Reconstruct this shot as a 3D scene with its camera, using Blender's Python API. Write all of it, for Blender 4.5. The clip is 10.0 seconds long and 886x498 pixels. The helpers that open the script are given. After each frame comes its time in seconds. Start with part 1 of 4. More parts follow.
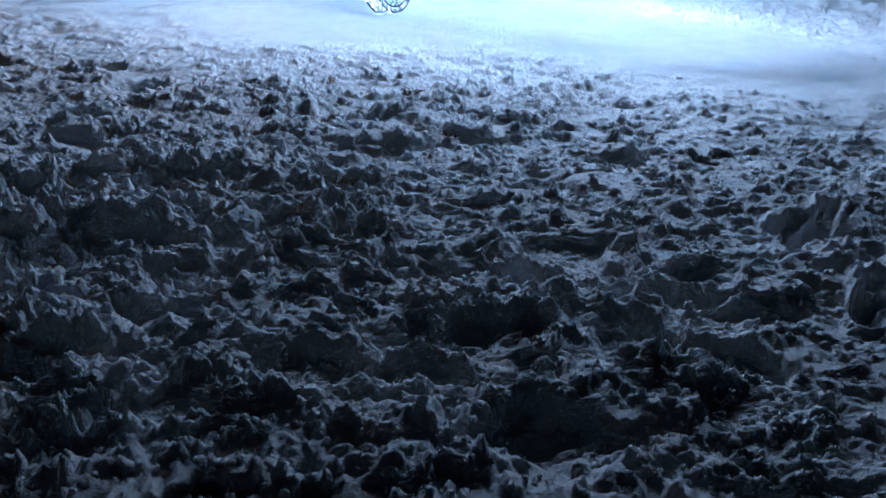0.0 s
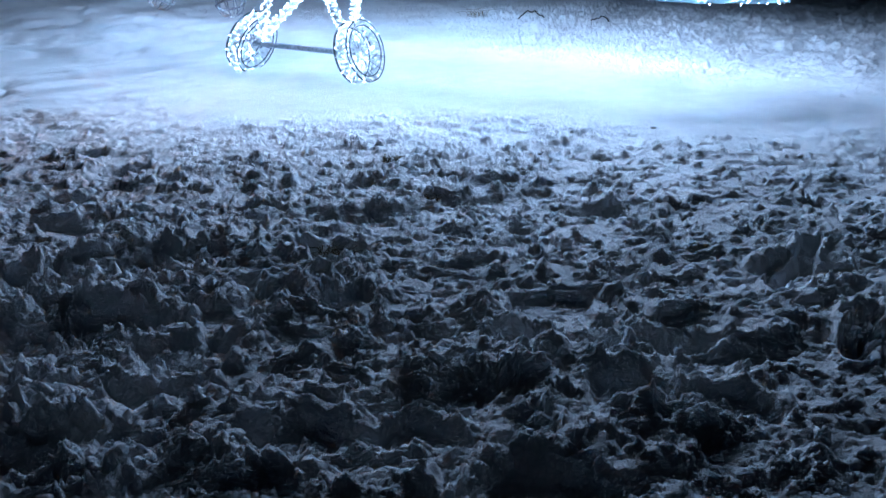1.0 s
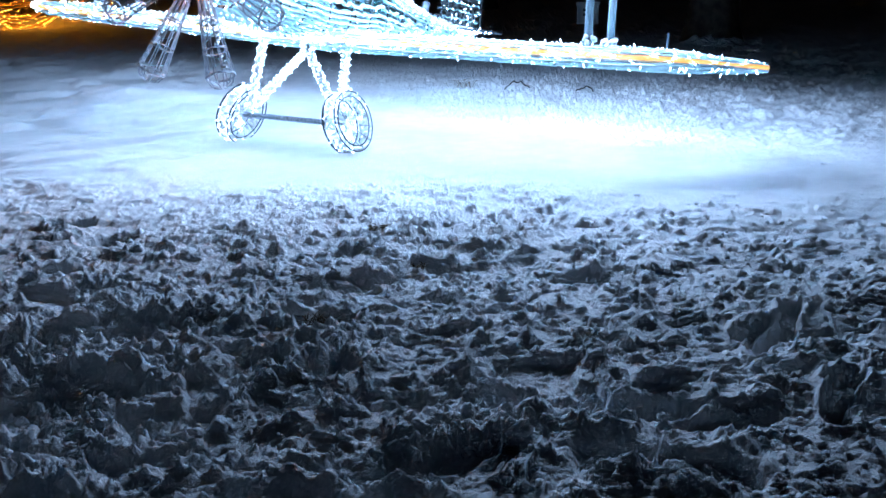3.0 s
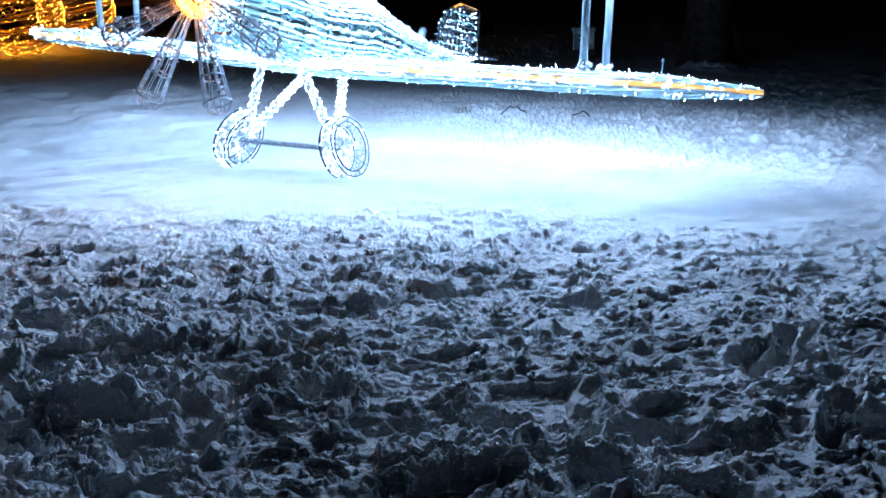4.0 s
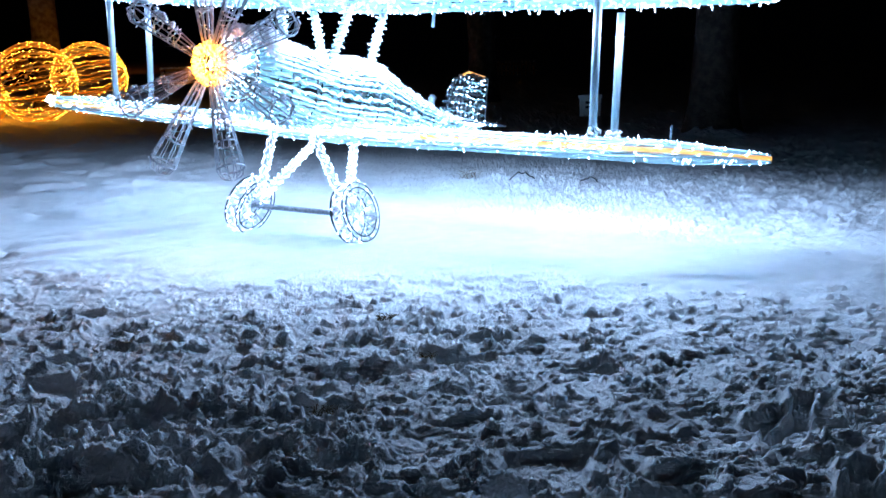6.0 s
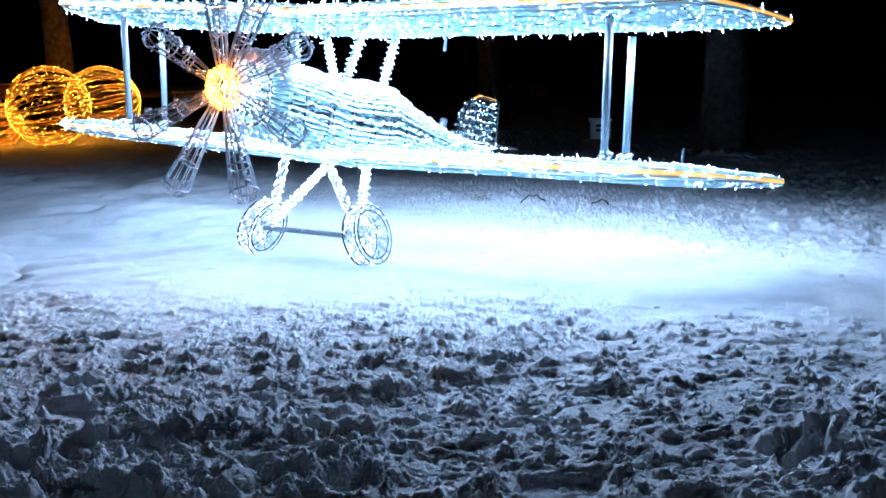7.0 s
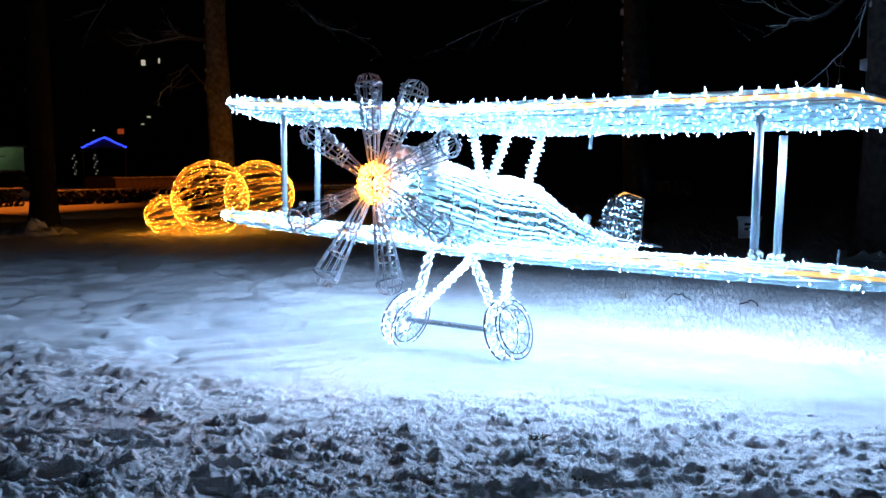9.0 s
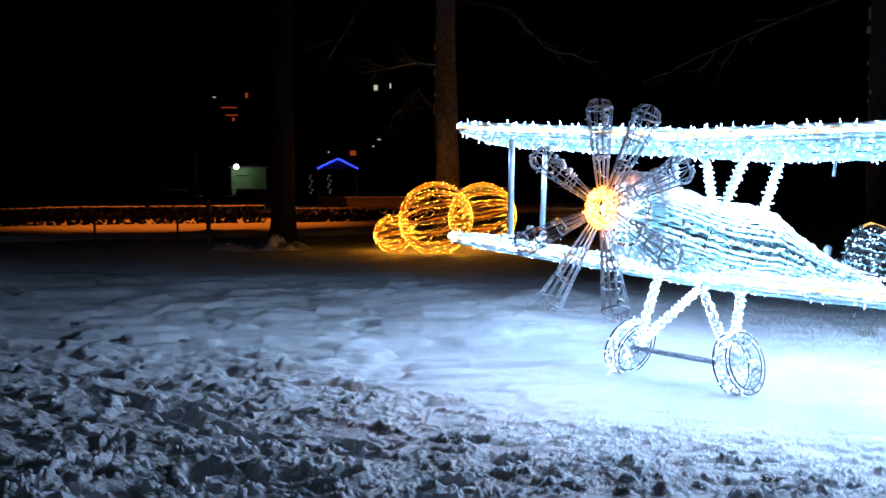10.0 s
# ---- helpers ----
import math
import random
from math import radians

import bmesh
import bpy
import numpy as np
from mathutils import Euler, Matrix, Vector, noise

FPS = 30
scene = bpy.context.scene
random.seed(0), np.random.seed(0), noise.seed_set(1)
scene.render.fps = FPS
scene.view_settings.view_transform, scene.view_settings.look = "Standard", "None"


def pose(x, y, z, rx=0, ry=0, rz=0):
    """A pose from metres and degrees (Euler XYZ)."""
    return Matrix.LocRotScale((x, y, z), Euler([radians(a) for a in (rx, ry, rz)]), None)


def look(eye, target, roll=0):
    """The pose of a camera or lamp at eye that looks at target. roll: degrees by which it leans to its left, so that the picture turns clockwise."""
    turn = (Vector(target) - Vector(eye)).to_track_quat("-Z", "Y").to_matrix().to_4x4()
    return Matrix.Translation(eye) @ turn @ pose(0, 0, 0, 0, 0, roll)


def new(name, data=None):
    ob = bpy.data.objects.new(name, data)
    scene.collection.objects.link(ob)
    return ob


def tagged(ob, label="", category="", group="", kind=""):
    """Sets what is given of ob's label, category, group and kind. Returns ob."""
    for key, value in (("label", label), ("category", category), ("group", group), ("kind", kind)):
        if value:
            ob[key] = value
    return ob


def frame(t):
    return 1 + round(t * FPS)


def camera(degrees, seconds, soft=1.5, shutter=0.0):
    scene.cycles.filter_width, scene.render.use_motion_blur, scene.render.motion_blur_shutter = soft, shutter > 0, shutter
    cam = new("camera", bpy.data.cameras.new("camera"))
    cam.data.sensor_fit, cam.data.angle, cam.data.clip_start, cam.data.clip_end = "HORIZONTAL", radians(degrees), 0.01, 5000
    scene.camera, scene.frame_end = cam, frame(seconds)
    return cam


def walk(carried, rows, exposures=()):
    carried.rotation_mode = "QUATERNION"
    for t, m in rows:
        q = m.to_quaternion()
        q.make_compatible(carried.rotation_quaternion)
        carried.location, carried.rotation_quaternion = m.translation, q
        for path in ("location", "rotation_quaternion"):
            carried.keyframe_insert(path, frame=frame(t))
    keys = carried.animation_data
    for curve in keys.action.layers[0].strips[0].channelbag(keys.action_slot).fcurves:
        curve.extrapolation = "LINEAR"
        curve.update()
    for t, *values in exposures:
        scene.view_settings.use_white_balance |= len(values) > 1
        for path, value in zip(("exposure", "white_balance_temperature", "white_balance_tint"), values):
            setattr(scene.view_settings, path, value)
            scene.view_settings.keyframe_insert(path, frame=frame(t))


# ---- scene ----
cam = camera(48.99, 10.0)
PATH = [
    (0.0, pose(0.001, 0.054, 1.429, 64.99, -2.37, 1.03)),
    (0.5, pose(0.005, 0.040, 1.436, 67.17, 0.95, -0.82)),
    (1.0, pose(0.008, 0.028, 1.442, 68.66, 0.92, -1.09)),
    (1.5, pose(0.014, 0.018, 1.449, 69.91, 0.98, -1.29)),
    (2.0, pose(0.019, 0.008, 1.450, 70.67, 1.01, -1.42)),
    (2.5, pose(0.027, 0.001, 1.453, 71.69, 1.03, -1.56)),
    (4.0, pose(0.043, -0.007, 1.458, 74.04, 1.15, -1.84)),
    (4.5, pose(0.045, -0.010, 1.461, 74.86, 1.18, -1.85)),
    (5.0, pose(0.035, -0.012, 1.462, 75.93, 1.15, -1.79)),
    (5.5, pose(0.022, -0.010, 1.462, 76.97, 1.17, -1.69)),
    (7.0, pose(-0.004, -0.024, 1.464, 79.20, 1.29, -0.93)),
    (7.5, pose(-0.005, -0.025, 1.463, 79.94, 1.31, -0.33)),
    (8.0, pose(-0.004, -0.041, 1.469, 81.45, 1.31, 1.40)),
    (8.5, pose(-0.014, -0.051, 1.473, 83.15, 1.12, 3.79)),
    (9.0, pose(-0.018, -0.055, 1.476, 84.89, 0.94, 7.43)),
    (9.5, pose(-0.036, -0.055, 1.479, 86.50, 0.35, 13.52)),
    (10.0, pose(-0.070, -0.077, 1.491, 86.34, 0.19, 20.33)),
]
EXPOSURES = [(0.0, -0.45), (0.5, -0.4), (1.5, -0.15), (3.0, 0.0), (10.0, 0.0)]
walk(cam, PATH, EXPOSURES)

# ---- night sky and the lamps outside the clearing ----
world = bpy.data.worlds.new("night")
scene.world = world
world.use_nodes = True
world.node_tree.nodes["Background"].inputs["Color"].default_value = (0.35, 0.5, 0.9, 1)
world.node_tree.nodes["Background"].inputs["Strength"].default_value = 0.0003

BULB = 62.0        # emission of the cold white bulbs
ROPE = 1.35         # emission of the amber rope light
HUB = 26.0         # emission of the amber hub bulbs
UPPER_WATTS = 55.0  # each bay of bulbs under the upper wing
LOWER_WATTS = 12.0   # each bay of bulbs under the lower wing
HUB_WATTS = 23.0
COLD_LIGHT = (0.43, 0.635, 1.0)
BALL = 62.0        # emission of the amber bulbs on the balls


def lamp(name, kind, m, energy, colour, radius=0.1, spot=None):
    data = bpy.data.lights.new(name, kind)
    data.energy, data.color = energy, colour
    data.shadow_soft_size = radius
    if spot:
        data.spot_size, data.spot_blend = radians(spot), 0.6
    ob = new(name, data)
    ob.matrix_basis = m
    return ob


# sodium street lamp high over the road, and the white lamp on the kiosk
lamp("street_light", "SPOT", look((-25.0, 36.0, 10.5), (-24.3, 34.6, 0.0)), 4500, (1.0, 0.20, 0.015), 0.2, 78)
lamp("kiosk_light", "POINT", pose(-39.4, 62.2, 3.2), 12, (0.75, 1.0, 0.85), 0.12)
lamp("fence_light", "SPOT", look((-24.0, 50.0, 7.0), (-24.0, 54.5, 0.5)), 500, (1.0, 0.22, 0.02), 0.2, 110)

# ---- materials ----
def material(name, base, rough=0.6, metal=0.0, emit=None, strength=0.0, spread=0.0, scale=20.0, bump=0.0, bump_scale=80.0, second=None):
    m = bpy.data.materials.new(name)
    m.use_nodes = True
    nt = m.node_tree
    p = nt.nodes["Principled BSDF"]
    p.inputs["Base Color"].default_value = (*base, 1)
    p.inputs["Roughness"].default_value = rough
    p.inputs["Metallic"].default_value = metal
    if emit:
        p.inputs["Emission Color"].default_value = (*emit, 1)
        p.inputs["Emission Strength"].default_value = strength
    geo = nt.nodes.new("ShaderNodeNewGeometry")
    if second:
        n = nt.nodes.new("ShaderNodeTexNoise")
        n.inputs["Scale"].default_value = scale
        n.inputs["Detail"].default_value = 6
        nt.links.new(geo.outputs["Position"], n.inputs["Vector"])
        r = nt.nodes.new("ShaderNodeValToRGB")
        r.color_ramp.elements[0].position, r.color_ramp.elements[1].position = 0.5 - spread, 0.5 + spread
        r.color_ramp.elements[0].color, r.color_ramp.elements[1].color = (*base, 1), (*second, 1)
        nt.links.new(n.outputs["Fac"], r.inputs["Fac"])
        nt.links.new(r.outputs["Color"], p.inputs["Base Color"])
    if bump:
        b = nt.nodes.new("ShaderNodeBump")
        b.inputs["Strength"].default_value = bump
        b.inputs["Distance"].default_value = 0.02
        n2 = nt.nodes.new("ShaderNodeTexNoise")
        n2.inputs["Scale"].default_value = bump_scale
        n2.inputs["Detail"].default_value = 8
        n2.inputs["Roughness"].default_value = 0.65
        nt.links.new(geo.outputs["Position"], n2.inputs["Vector"])
        nt.links.new(n2.outputs["Fac"], b.inputs["Height"])
        nt.links.new(b.outputs["Normal"], p.inputs["Normal"])
    return m


def seeping(m, depth):
    """Light seeps through the snow and comes out again on the far side of thin pieces."""
    q = m.node_tree.nodes["Principled BSDF"]
    q.inputs["Subsurface Weight"].default_value = 0.55
    q.inputs["Subsurface Radius"].default_value = (0.85, 0.95, 1.0)
    q.inputs["Subsurface Scale"].default_value = depth


def snow_ground_material():
    m = material("trampled_snow", (0.68, 0.69, 0.72), 0.7, second=(0.80, 0.81, 0.83), spread=0.25, scale=6.0, bump=1.0, bump_scale=95.0)
    nt = m.node_tree
    p = nt.nodes["Principled BSDF"]
    ramp = p.inputs["Base Color"].links[0].from_node
    p.inputs["Roughness"].default_value = 0.62
    p.inputs["Specular IOR Level"].default_value = 0.7
    # earth and grass show where boots broke through; the dark also paints the hollows' shade
    geo = nt.nodes.new("ShaderNodeNewGeometry")
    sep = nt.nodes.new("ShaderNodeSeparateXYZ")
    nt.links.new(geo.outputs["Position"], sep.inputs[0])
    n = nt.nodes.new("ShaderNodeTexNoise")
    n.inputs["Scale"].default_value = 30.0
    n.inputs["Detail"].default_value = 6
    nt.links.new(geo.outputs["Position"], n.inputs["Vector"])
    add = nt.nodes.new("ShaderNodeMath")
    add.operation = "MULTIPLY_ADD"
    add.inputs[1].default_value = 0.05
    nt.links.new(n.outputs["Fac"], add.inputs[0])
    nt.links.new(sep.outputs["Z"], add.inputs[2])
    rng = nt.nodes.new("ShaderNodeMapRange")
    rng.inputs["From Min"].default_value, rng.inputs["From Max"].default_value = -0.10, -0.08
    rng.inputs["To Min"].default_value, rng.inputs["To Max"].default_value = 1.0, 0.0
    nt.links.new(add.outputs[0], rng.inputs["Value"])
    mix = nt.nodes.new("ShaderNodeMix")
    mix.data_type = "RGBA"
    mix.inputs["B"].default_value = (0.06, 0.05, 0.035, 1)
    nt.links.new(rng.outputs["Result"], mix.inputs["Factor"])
    nt.links.new(ramp.outputs["Color"], mix.inputs["A"])
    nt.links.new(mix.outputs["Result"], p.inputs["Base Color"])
    return m


SNOW_GROUND = snow_ground_material()
seeping(SNOW_GROUND, 0.010)
SNOW = material("fresh_snow", (0.82, 0.84, 0.88), 0.7, second=(0.88, 0.88, 0.9), spread=0.3, scale=12, bump=0.9, bump_scale=60)
CLOD = material("snow_clod", (0.70, 0.71, 0.74), 0.6, second=(0.82, 0.83, 0.85), spread=0.3, scale=12, bump=1.0, bump_scale=110)
seeping(CLOD, 0.012)
WIRE = material("frosted_wire", (0.04, 0.045, 0.05), 0.5, 0.3, second=(0.14, 0.16, 0.18), spread=0.2, scale=30)
FROST = material("frosted_metal", (0.5, 0.55, 0.6), 0.6, second=(0.75, 0.78, 0.8), spread=0.2, scale=40)
DARK_WIRE = material("dark_wire", (0.20, 0.22, 0.25), 0.55, 0.0, second=(0.52, 0.56, 0.62), spread=0.2, scale=40)
CABLE = material("clear_cable", (0.40, 0.66, 0.70), 0.35, second=(0.60, 0.84, 0.87), spread=0.3, scale=40)
COLD = material("cold_bulb", (0.8, 0.9, 1.0), 0.3, emit=(0.36, 0.62, 1.0), strength=BULB)
OFF_BULB = material("unlit_bulb", (0.75, 0.76, 0.78), 0.3)
AMBER_ROPE = material("amber_rope", (0.9, 0.6, 0.3), 0.3, emit=(1.0, 0.43, 0.08), strength=ROPE)
AMBER_BULB = material("amber_bulb", (0.9, 0.6, 0.3), 0.3, emit=(1.0, 0.30, 0.02), strength=HUB)
BALL_BULB = material("ball_bulb", (0.9, 0.6, 0.3), 0.3, emit=(1.0, 0.40, 0.03), strength=BALL)
BALL_WIRE = material("golden_wire", (0.75, 0.45, 0.12), 0.45, 0.0, second=(0.85, 0.55, 0.2), spread=0.3, scale=20)
POST = material("pale_painted_post", (0.17, 0.22, 0.26), 0.35, second=(0.22, 0.27, 0.31), spread=0.3, scale=9)
BARK = material("bark", (0.03, 0.024, 0.02), 0.9, second=(0.08, 0.064, 0.052), spread=0.15, scale=9, bump=1.0, bump_scale=16)
# bark lightened to carry the amber balls' glow on the trunk behind them
BALL_LIT_BARK = material("ball_lit_bark", (0.10, 0.075, 0.05), 0.9, second=(0.24, 0.18, 0.12), spread=0.15, scale=9, bump=1.0, bump_scale=16)
# bark darkened so the roadside tree reads as a silhouette; shade in its colour
SILHOUETTE_BARK = material("silhouette_bark", (0.008, 0.007, 0.006), 0.95, second=(0.02, 0.017, 0.014), spread=0.15, scale=9, bump=1.0, bump_scale=16)
BLACK = material("black_rubber", (0.02, 0.02, 0.02), 0.5)


# ---- mesh helpers ----
def part(name, bm, mat, parent=None, label=""):
    me = bpy.data.meshes.new(name)
    bm.to_mesh(me)
    bm.free()
    me.materials.append(mat)
    ob = new(name, me)
    if parent:
        ob.parent = parent
    if label:
        ob["label"] = label
    return ob


class Soup:
    """Collects vertices and faces for one mesh."""

    def __init__(self):
        self.v, self.f = [], []

    def tube(self, pts, r, sides=5, closed=False, r2=None, caps=True):
        pts = [Vector(p) for p in pts]
        n, start = len(pts), len(self.v)
        ref = Vector((0.31, 0.17, 0.93))
        for i, p in enumerate(pts):
            a = pts[(i - 1) % n] if closed or i else p
            b = pts[(i + 1) % n] if closed or i < n - 1 else p
            d = (b - a).normalized()
            if abs(d.dot(ref)) > 0.95:
                ref = Vector((0.93, 0.31, 0.17))
            u = d.cross(ref).normalized()
            w = d.cross(u)
            rad = r if r2 is None else r + (r2 - r) * i / max(1, n - 1)
            for k in range(sides):
                t = 2 * math.pi * k / sides
                self.v.append(p + (u * math.cos(t) + w * math.sin(t)) * rad)
        for i in range(n if closed else n - 1):
            for k in range(sides):
                a, b = start + i * sides, start + ((i + 1) % n) * sides
                self.f.append((a + k, a + (k + 1) % sides, b + (k + 1) % sides, b + k))
        if caps and not closed:
            self.f.append(tuple(start + k for k in reversed(range(sides))))
            self.f.append(tuple(start + (n - 1) * sides + k for k in range(sides)))

    def bulb(self, p, d, length=0.035, r=0.006):
        """A small bulb: a three-sided stick with a pointed end."""
        p, d = Vector(p), Vector(d).normalized()
        u = d.orthogonal().normalized()
        w = d.cross(u)
        s = len(self.v)
        for h, rad in ((0, r * 0.7), (length * 0.6, r)):
            for k in range(3):
                t = 2 * math.pi * k / 3
                self.v.append(p + d * h + (u * math.cos(t) + w * math.sin(t)) * rad)
        self.v.append(p + d * length)
        for k in range(3):
            k2 = (k + 1) % 3
            self.f.append((s + k, s + k2, s + 3 + k2, s + 3 + k))
            self.f.append((s + 3 + k, s + 3 + k2, s + 6))

    def ball(self, p, r, squash=1.0, rng=None, rough=0.25):
        """A rough clod from an icosahedron."""
        s = len(self.v)
        g = (1 + 5 ** 0.5) / 2
        base = [(-1, g, 0), (1, g, 0), (-1, -g, 0), (1, -g, 0), (0, -1, g), (0, 1, g), (0, -1, -g), (0, 1, -g), (g, 0, -1), (g, 0, 1), (-g, 0, -1), (-g, 0, 1)]
        for q in base:
            q = Vector(q).normalized() * r * (1 + (rng.uniform(-rough, rough) if rng else 0))
            self.v.append(Vector(p) + Vector((q.x, q.y, q.z * squash)))
        for f in ((0, 11, 5), (0, 5, 1), (0, 1, 7), (0, 7, 10), (0, 10, 11), (1, 5, 9), (5, 11, 4), (11, 10, 2), (10, 7, 6), (7, 1, 8), (3, 9, 4), (3, 4, 2), (3, 2, 6), (3, 6, 8), (3, 8, 9), (4, 9, 5), (2, 4, 11), (6, 2, 10), (8, 6, 7), (9, 8, 1)):
            self.f.append(tuple(s + k for k in f))

    def box(self, lo, hi, m=None):
        s = len(self.v)
        for i in range(8):
            q = Vector((hi[0] if i & 1 else lo[0], hi[1] if i & 2 else lo[1], hi[2] if i & 4 else lo[2]))
            self.v.append(m @ q if m else q)
        for f in ((0, 2, 3, 1), (4, 5, 7, 6), (0, 1, 5, 4), (2, 6, 7, 3), (0, 4, 6, 2), (1, 3, 7, 5)):
            self.f.append(tuple(s + k for k in f))

    def make(self, name, mat, parent=None, label="", smooth=False, m=None):
        me = bpy.data.meshes.new(name)
        me.from_pydata([tuple(m @ q) if m else tuple(q) for q in self.v], [], self.f)
        me.materials.append(mat)
        if smooth:
            me.polygons.foreach_set("use_smooth", [True] * len(me.polygons))
        me.update()
        ob = new(name, me)
        if parent:
            ob.parent = parent
        if label:
            ob["label"] = label
        return ob


def empty(name, m, label, category, group="", kind=""):
    ob = new(name)
    ob.matrix_basis = m
    return tagged(ob, label, category, group, kind)


# ---- the snow-covered ground ----
def value_noise(x, y, seed):
    xi, yi = np.floor(x).astype(np.int64), np.floor(y).astype(np.int64)
    fx, fy = x - xi, y - yi
    fx, fy = fx * fx * fx * (fx * (fx * 6 - 15) + 10), fy * fy * fy * (fy * (fy * 6 - 15) + 10)

    def h(a, b):
        n = (a * 374761393 + b * 668265263 + seed * 974634777) & 0x7FFFFFFF
        n = ((n ^ (n >> 13)) * 1274126177) & 0x7FFFFFFF
        return ((n ^ (n >> 16)) & 0xFFFF) / 65535.0
    a, b, c, d = h(xi, yi), h(xi + 1, yi), h(xi, yi + 1), h(xi + 1, yi + 1)
    return (a + (b - a) * fx) * (1 - fy) + (c + (d - c) * fx) * fy


def fbm(x, y, seed, octaves=4, gain=0.5):
    out, amp, tot = np.zeros_like(x), 1.0, 0.0
    for o in range(octaves):
        out += amp * value_noise(x * 2 ** o + 17.3 * o, y * 2 ** o - 9.1 * o, seed + o)
        tot += amp
        amp *= gain
    return out / tot


def cells(x, y, seed):
    """Distance to the nearest of scattered points, and that point's own random number."""
    xi, yi = np.floor(x).astype(np.int64), np.floor(y).astype(np.int64)
    best, rnd = np.full(x.shape, 9.0), np.zeros(x.shape)
    for dx in (-1, 0, 1):
        for dy in (-1, 0, 1):
            a, b = xi + dx, yi + dy
            n = (a * 374761393 + b * 668265263 + seed * 974634777) & 0x7FFFFFFF
            n = ((n ^ (n >> 13)) * 1274126177) & 0x7FFFFFFF
            n = n ^ (n >> 16)
            px, py, pr = a + (n & 1023) / 1023.0, b + ((n >> 10) & 1023) / 1023.0, ((n >> 20) & 255) / 255.0
            d = np.hypot(x - px, y - py)
            near = d < best
            best, rnd = np.where(near, d, best), np.where(near, pr, rnd)
    return best, rnd


def ease(a, b, v):
    t = np.clip((v - a) / (b - a), 0, 1)
    return t * t * (3 - 2 * t)


def trampled(x, y):
    """How trodden the snow is: 0 on the untouched sheet round the aeroplane, 1 where people walked."""
    w = 0.7 * (fbm(x * 1.6, y * 1.6, 51, 4) - 0.5)
    # untouched sheet: a band along the wings, wider under the nose; u runs along the wings, v across them
    u, v = 0.852 * x - 0.523 * y, 0.523 * x + 0.852 * y
    front = np.interp(u, (-8.5, -6.0, -4.1, -2.5, -1.3, -0.6), (4.6, 4.2, 4.65, 5.45, 5.6, 6.0))
    back = np.interp(u, (-8.5, -7.85, -7.4, -6.6, -4.66, -3.2, -1.9, -0.6), (5.0, 5.6, 6.7, 7.7, 7.65, 7.05, 6.7, 6.5))
    inside = np.minimum(np.minimum(v - front, back - v), np.minimum((u + 8.6) * 0.5, -0.8 - u)) + w
    return 0.15 + 0.85 * (1 - ease(-0.45, 0.22, inside))


# hollows where boots went deep: place and half width
HOLLOWS = ((-0.39, 3.75, 0.12), (-1.53, 3.52, 0.17), (-0.79, 2.87, 0.17), (-0.29, 3.24, 0.11), (1.38, 3.47, 0.11), (0.29, 2.98, 0.09), (0.54, 2.84, 0.09),
           (0.83, 2.87, 0.1), (-1.13, 3.14, 0.11), (-0.35, 2.31, 0.13), (-0.1, 2.33, 0.1), (0.59, 2.54, 0.13), (0.86, 2.43, 0.13), (-1.9, 5.26, 0.11),
           (-1.6, 4.92, 0.14), (-1.76, 4.42, 0.12), (0.26, 2.1, 0.12), (0.11, 2.6, 0.09), (-0.59, 3.33, 0.12), (1.5, 2.8, 0.12))


# ruts and trails of prints: two ends, half width, depth
GROOVES = ((-3.58, 3.6, -3.96, 4.74, 0.035, 0.06), (-3.42, 3.84, -3.76, 4.6, 0.03, 0.045), (-5.05, 5.67, -3.28, 4.84, 0.10, 0.07), (-4.14, 5.41, -3.45, 5.23, 0.07, 0.06),
           (-3.29, 4.89, -2.23, 4.88, 0.09, 0.07), (-3.0, 4.15, -2.27, 4.31, 0.10, 0.07), (-5.98, 6.05, -4.93, 6.05, 0.09, 0.06), (1.31, 3.31, 1.54, 3.64, 0.05, 0.06), (1.48, 3.0, 1.31, 2.69, 0.05, 0.06))


